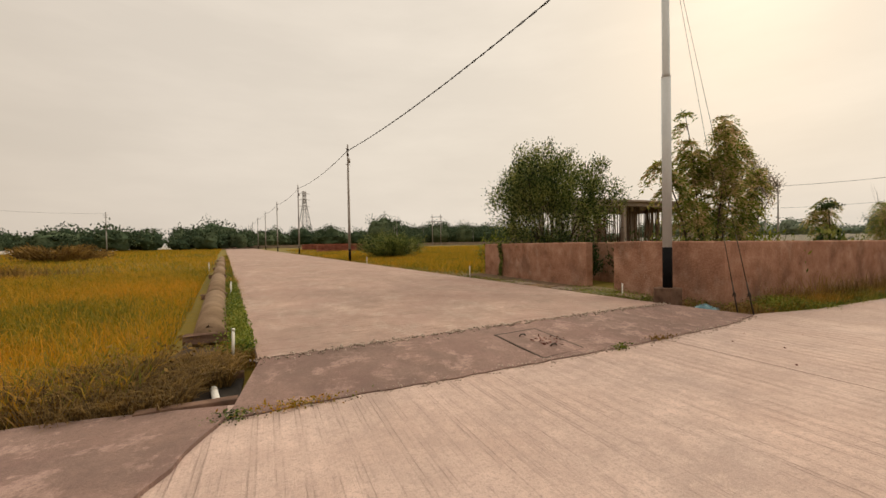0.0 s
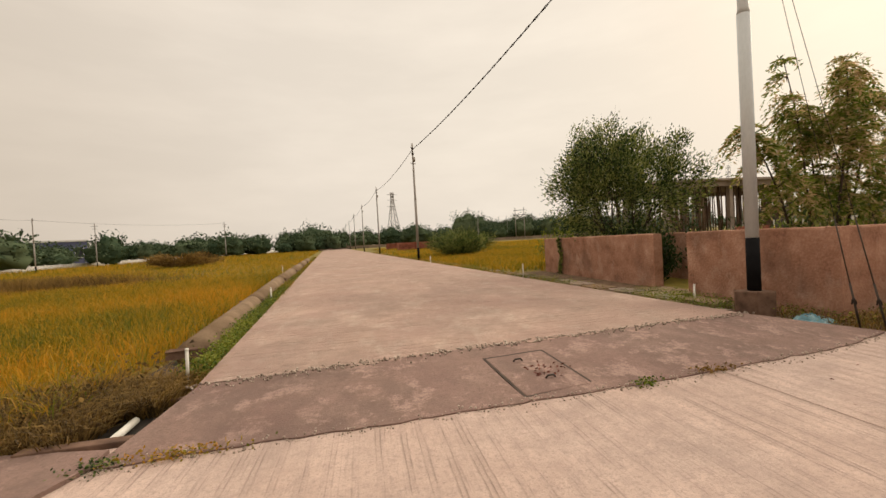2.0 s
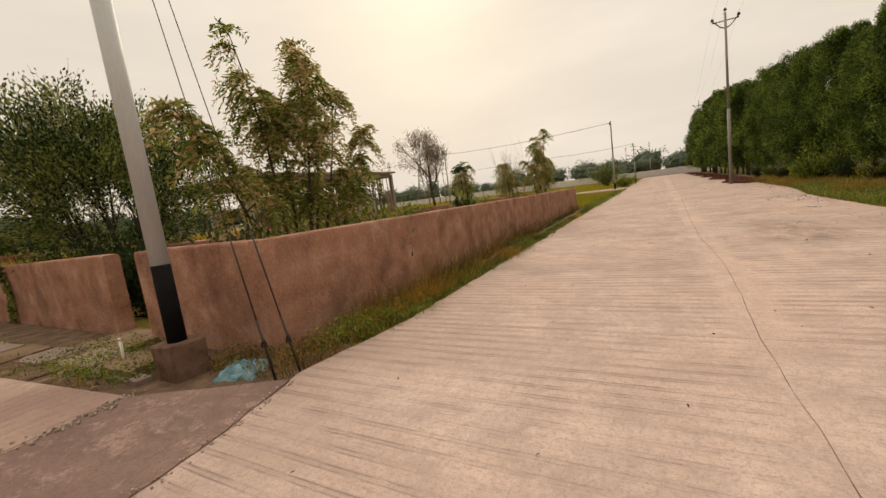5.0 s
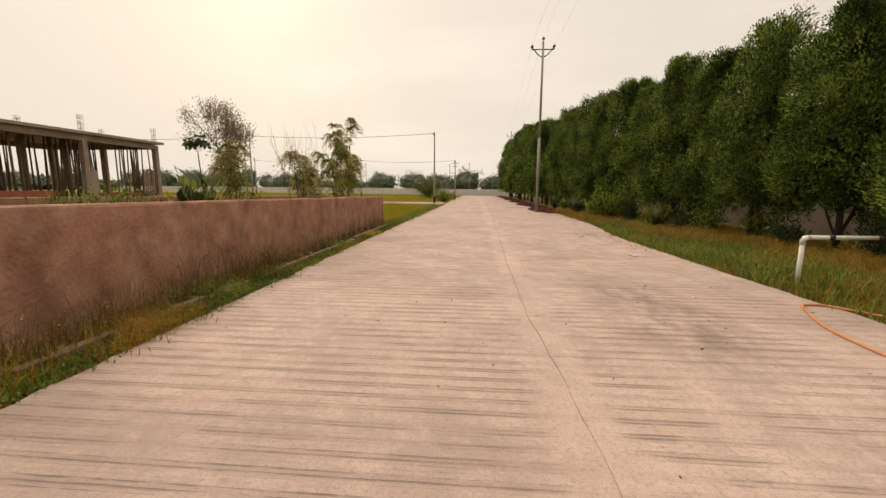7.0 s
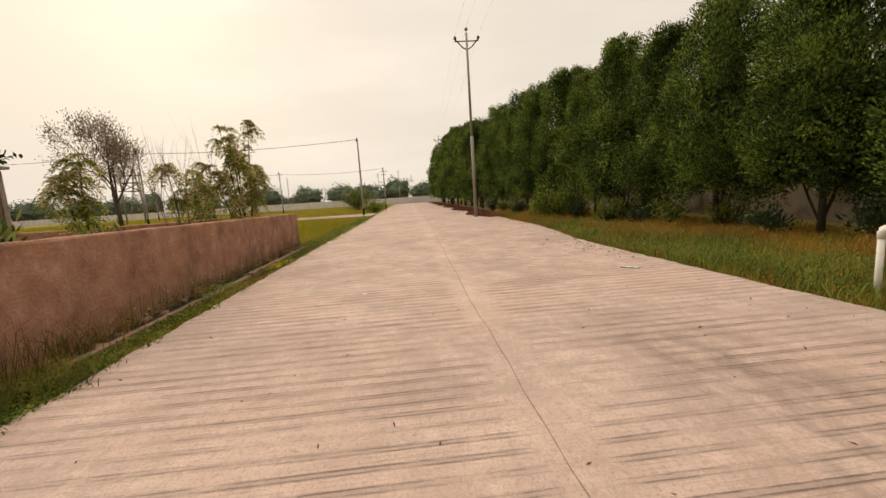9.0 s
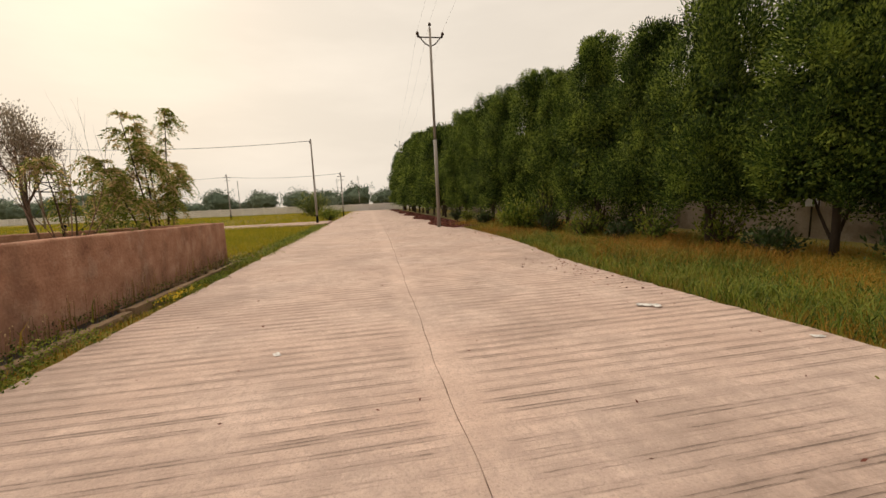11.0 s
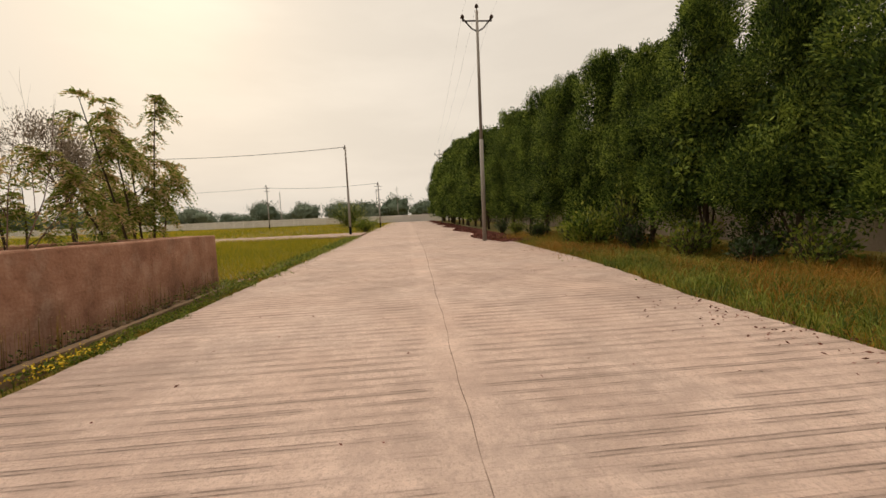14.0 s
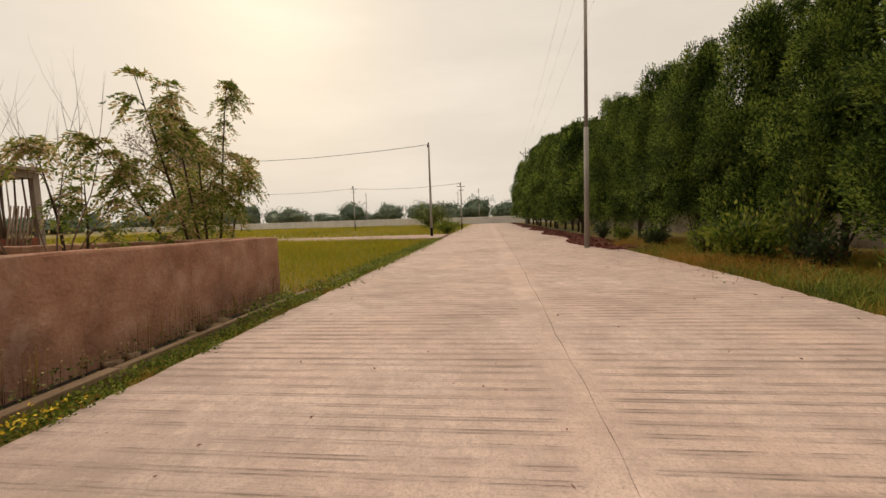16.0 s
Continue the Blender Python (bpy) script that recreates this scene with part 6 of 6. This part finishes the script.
for x, y, hh in ((-8.27, 0.36, 0.27), (-8.74, 6.35, 0.30), (-0.75, 1.70, 0.26), (-1.60, 7.3, 0.36), (-10.4, 16.5, 0.4), (-2.9, 17.0, 0.4)):
    marker_post(x, y, za(y) - 0.04 if x < -1 else 0.06, hh)

# ---- inspection cover in the apron ----
cov = empty("inspection_cover", (-4.82, -0.66, 0.056), 9)
zc = 0.0
bm = bmesh.new()
box(bm, -0.355, -0.455, zc - 0.10, 0.355, 0.455, zc + 0.002)
part("frame_gap", bm, M_JOINT, cov, "dirt-filled gap round the cover")
bm = bmesh.new()
box(bm, -0.330, -0.430, zc - 0.08, 0.330, 0.430, zc + 0.006, 0.012)
lid = part("lid", bm, M_APRON, cov, "cracked concrete lid")
for x, y in ((0.05, -0.2), (-0.05, 0.25)):
    tubes("lifting_hook", [([(x - 0.05, y, zc + 0.008), (x - 0.03, y, zc + 0.03), (x + 0.03, y, zc + 0.03), (x + 0.05, y, zc + 0.008)], 0.009)], M_IRON, lid, sides=6)
cov.rotation_euler = (radians(5.4), 0, radians(6))
tagged(cov, "square concrete inspection cover set in the apron", "manhole cover")

rl = np.random.default_rng(88)
lx, ly = rl.normal(-4.72, 0.13, 46), rl.normal(-0.72, 0.10, 46)
v, f = leaves_np(np.column_stack([lx, ly, [apron_z(a_, b_) + 0.022 for a_, b_ in zip(lx, ly)]]), rl.normal(0, 1, (46, 3)) * np.array([1, 1, 0.2]), 0.055, 0.022, rl)
tagged(np_part("fallen_leaves", v, f, M_LITTER), "small red-brown dry leaves on the inspection cover", "leaves", kind="stuff")

# ---- crumpled tarp ----
bm = bmesh.new()
n_ = 26
grid = []
for j in range(n_):
    row = []
    for i_ in range(n_):
        u, w = i_ / (n_ - 1) - 0.5, j / (n_ - 1) - 0.5
        r2 = max(abs(u), abs(w)) * 2
        z = 0.15 * max(1 - r2 ** 2, 0) + 0.06 * abs(noise.noise(Vector((u * 5, w * 9, 1.0)))) + 0.035 * noise.noise(Vector((u * 14, w * 10, 4.0)))
        row.append(bm.verts.new((u * 0.46 + 0.04 * noise.noise(Vector((u * 5, w * 5, 9))), w * 0.46 + 0.04 * noise.noise(Vector((u * 5, w * 5, 19))), max(z, 0.0))))
    grid.append(row)
for j in range(n_ - 1):
    for i_ in range(n_ - 1):
        bm.faces.new((grid[j][i_], grid[j][i_ + 1], grid[j + 1][i_ + 1], grid[j + 1][i_]))
tarp = part("tarp", bm, M_TARP, None, smooth=True)
tarp.matrix_basis = pose(-0.40, 0.10, -0.10, 0, 0, 25)
tagged(tarp, "crumpled faded blue plastic sheet by the wall", "tarp")

# ---- white pipe frame and orange hose ----
pf = empty("pipe_frame", (8.35, -8.57, -0.08))
pf.scale = (0.86, 0.86, 0.86)
tubes("upright", [([(0, 0, -0.1), (0, 0, 0.80)], [0.036, 0.036])], M_WHITE, pf, sides=14)
tubes("elbow", [([(0, 0, 0.76), (0.0, 0.0, 0.84), (0.01, -0.03, 0.87), (0.03, -0.10, 0.88)], [0.044, 0.044, 0.044, 0.044])], M_WHITE, pf, sides=14)
tubes("crossbar", [([(0.03, -0.08, 0.88), (0.02, -0.6, 0.885), (0.02, -1.2, 0.89)], [0.036, 0.036, 0.036])], M_WHITE, pf, sides=14)
tubes("coupling", [([(0.02, -0.42, 0.885), (0.02, -0.50, 0.885)], [0.045, 0.045])], M_IRON, pf, "dark pipe coupling", sides=14)
tubes("end_cap", [([(0.02, -1.18, 0.89), (0.02, -1.27, 0.89)], [0.045, 0.045])], M_IRON, pf, "dark pipe end cap", sides=14)
tagged(pf, "white plastic pipe frame standing in the verge", "pipe frame")
ctrl = np.array([(6.15, -8.75), (6.60, -8.42), (7.05, -8.14), (7.30, -7.95), (7.28, -7.70), (6.98, -7.55), (6.40, -7.28), (5.6, -7.2), (4.8, -7.3), (4.2, -7.8), (3.9, -8.6)])
s_ = np.linspace(0, len(ctrl) - 1, 50)
hose_pts = np.column_stack([np.interp(s_, range(len(ctrl)), ctrl[:, 0]) - 0.2, np.interp(s_, range(len(ctrl)), ctrl[:, 1]) + 0.05, np.full(50, 0.014)])
for _ in range(3):
    hose_pts[1:-1] = (hose_pts[:-2] + 2 * hose_pts[1:-1] + hose_pts[2:]) / 4
tagged(tubes("garden_hose", [(hose_pts, 0.014)], M_ORANGE, None, sides=10), "orange garden hose looped on the road edge", "hose")

# ---- litter on the road ----
def crumple(name, at, sx, sy, label, mat, seed, turn):
    bm = bmesh.new()
    k = 9
    gr = []
    for j in range(k):
        row = []
        for i_ in range(k):
            u, w = i_ / (k - 1) - 0.5, j / (k - 1) - 0.5
            row.append(bm.verts.new((u * sx + 0.2 * sx * noise.noise(Vector((u * 4, w * 4, seed))), w * sy + 0.2 * sy * noise.noise(Vector((u * 4, w * 4, seed + 5))), 0.006 + 0.25 * min(sx, sy) * abs(noise.noise(Vector((u * 7, w * 7, seed + 9)))))))
        gr.append(row)
    for j in range(k - 1):
        for i_ in range(k - 1):
            bm.faces.new((gr[j][i_], gr[j][i_ + 1], gr[j + 1][i_ + 1], gr[j + 1][i_]))
    ob = part(name, bm, mat, None)
    ob.matrix_basis = pose(*at, 0, 0, turn)
    return tagged(ob, label, "litter")


crumple("newspaper", (10.53, -7.10, 0.0), 0.26, 0.12, "crumpled white paper lying on the road", M_PAPER, 3, 60)
crumple("paper_scrap", (10.25, -2.98, 0.0), 0.09, 0.06, "small white paper scrap on the road", M_PAPER, 7, 20)
crumple("paper_scrap", (9.2, -7.75, 0.0), 0.10, 0.06, "small white scrap at the road edge", M_PAPER, 11, 70)

rng = np.random.default_rng(61)
n = 620
pts = np.column_stack([rng.uniform(-3, 30, n), rng.uniform(-8.2, -1.0, n), np.full(n, 0.004)])
near_edge = rng.uniform(0, 1, n) < 0.45
pts[near_edge, 1] = -8.2 + np.abs(rng.normal(0, 1.0, near_edge.sum()))
v, f = leaves_np(pts, np.column_stack([rng.normal(0, 1, (n, 2)), np.full(n, 0.05)]), 0.038, 0.016, rng)
v[:, 2] = np.clip(v[:, 2], 0.003, 0.02)
tagged(np_part("fallen_leaves", v, f, M_LITTER), "scattered dry brown leaves on the concrete", "leaves", kind="stuff")
n = 170
pts = np.column_stack([rng.normal(12.9, 0.75, n), rng.normal(-7.75, 0.35, n), rng.uniform(0.003, 0.02, n)])
v, f = leaves_np(pts, rng.normal(0, 1, (n, 3)) * np.array([1, 1, 0.3]), 0.045, 0.022, rng)
v[:, 2] = np.clip(v[:, 2], 0.002, 0.04)
tagged(np_part("leaf_debris", v, f, M_LITTER), "patch of dark crumbled leaf debris at the road edge", "leaves", kind="stuff")
n = 14000
xx = 25.5 + np.abs(rng.normal(0, 26, n))
lo_y = -9.3
hi_y = -7.75 - 0.006 * (xx - 26) + 0.35 * np.sin(xx * 0.7)
pts = np.column_stack([xx, rng.uniform(0, 1, n) ** 0.8 * (hi_y - lo_y) + lo_y, rng.uniform(0.004, 0.03, n)])
pts = pts[pts[:, 0] < 88]
v, f = leaves_np(pts, rng.normal(0, 1, pts.shape) * np.array([1, 1, 0.15]), 0.20, 0.10, rng)
v[:, 2] = np.clip(v[:, 2], 0.003, 0.07)
tagged(np_part("leaf_litter", v, f, M_LITTER), "red-brown leaf litter under the roadside trees", "leaves", kind="stuff")

# stones and rubble along the kerbs
v_all = []
for k in range(260):
    if k % 3:
        x, y, z = rng.uniform(0.3, 30), rng.uniform(-0.5, -0.1), -0.06
    else:
        y = rng.uniform(0.8, 14)
        x, z = a_right(y) + rng.uniform(0.15, 0.7), 0.0
    s = rng.uniform(0.02, 0.06)
    cube = np.array([[a_, b_, c_] for a_ in (-1, 1) for b_ in (-1, 1) for c_ in (-1, 1)]) * s * rng.uniform(0.6, 1.2, (8, 3)) + np.array([x, y, z + s * 0.5])
    q = np.array([[0, 1, 3, 2], [4, 6, 7, 5], [0, 4, 5, 1], [2, 3, 7, 6], [0, 2, 6, 4], [1, 5, 7, 3]])
    v_all.append((cube, [q]))
v, f = join_np(v_all)
tagged(np_part("rubble", v, f, M_PIPE), "small broken stones along the drain kerb", "stones", kind="stuff")
# earth mound beyond the plot
bm = bmesh.new()
bmesh.ops.create_uvsphere(bm, u_segments=20, v_segments=10, radius=1.0)
for q in bm.verts:
    q.co = Vector((q.co.x * 1.8, q.co.y * 1.5, max(q.co.z, -0.1) * 0.75)) * (1 + 0.12 * noise.noise(q.co * 2.5))
mound = part("earth_mound", bm, M_MOUND, None, smooth=True)
mound.matrix_basis = pose(28.0, 10.0, 0.0)
tagged(mound, "heap of reddish brown earth in the field", "earth heap")

# ---- far buildings ----
def far_building(at, w, d, hh, turn, mat, floors, label):
    b = empty("far_building", at, turn)
    bm = bmesh.new()
    box(bm, -w / 2, -d / 2, -0.5, w / 2, d / 2, hh)
    part("wall", bm, mat, b)
    bm = bmesh.new()
    box(bm, -w / 2 - 0.3, -d / 2 - 0.3, hh, w / 2 + 0.3, d / 2 + 0.3, hh + 0.35)
    part("roof", bm, M_FENCE, b)
    for fl in range(floors):
        for k in range(int(w / 3)):
            bm = bmesh.new()
            x = -w / 2 + 1.5 + 3 * k
            z = hh * (fl + 0.35) / floors
            z2 = z + hh / floors * 0.42
            box(bm, x - 0.8, -d / 2 - 0.10, z - 0.1, x + 0.8, -d / 2 + 0.04, z)
            for q0, q1 in ((-0.8, -0.7), (0.7, 0.8)):
                box(bm, x + q0, -d / 2 - 0.10, z, x + q1, -d / 2 + 0.04, z2)
            win = part("window", bm, M_FENCE, b)
            bm = bmesh.new()
            box(bm, x - 0.7, -d / 2 - 0.06, z, x + 0.7, -d / 2 + 0.05, z2)
            part("pane", bm, M_GLASS_DARK, win, "dark window glass")
    return tagged(b, label, "building")


far_building((-88, 100, 0.3), 10, 8, 7.4, 35, M_BUILD, 2, "two-storey grey building among far trees")
far_building((-79, 106, 0.3), 12, 8, 5.8, 35, M_BLUE, 1, "low blue-painted building among far trees")
far_building((-118, 118, 0.3), 10, 8, 5.0, 40, M_BUILD, 2, "small pale building far across the field")

# crumbled gravel along the slab joint
rng = np.random.default_rng(71)
v_all = []
q = np.array([[0, 1, 3, 2], [4, 6, 7, 5], [0, 4, 5, 1], [2, 3, 7, 6], [0, 2, 6, 4], [1, 5, 7, 3]])
for k in range(1500):
    j = int(rng.integers(0, len(south_edge)))
    x, y = south_edge[j]
    u = j / (len(south_edge) - 1)
    if k % 2:
        x, y = -7.98 + 6.68 * u + rng.normal(0, 0.06), -0.11 + 0.42 * u + 0.05 * math.sin(u * 3.1) + rng.normal(-0.02, 0.05)
        z = apron_z(x, y)
    else:
        x, y = x + rng.normal(0, 0.05), y + rng.normal(-0.01, 0.045)
        z = 0.014 if y > south_edge[j][1] else 0.0
    sz = rng.uniform(0.002, 0.0075) * (1.5 if k % 2 else 1.0)
    cube = np.array([[a_, b_, c_] for a_ in (-1, 1) for b_ in (-1, 1) for c_ in (-1, 1)]) * sz * rng.uniform(0.6, 1.2, (8, 3)) + np.array([x, y, z + sz * 0.6])
    v_all.append((cube, [q]))
v, f = join_np(v_all)
tagged(np_part("joint_gravel", v, f, M_GRAVEL), "crumbled gravel along the edges of the apron", "gravel", kind="stuff")

# meter box on the wall behind the trees
mb = empty("meter_box", (14.8, -15.19, 0.95))
bm = bmesh.new()
box(bm, -0.16, 0.0, -0.2, 0.16, 0.12, 0.2, 0.01)
part("case", bm, M_FENCE, mb)
tubes("conduit", [([(0, 0.05, -0.2), (0.02, 0.05, -1.0)], [0.02, 0.02])], M_IRON, mb, "dark conduit pipe", sides=6)
tagged(mb, "pale meter box fixed on the stained wall", "meter box")
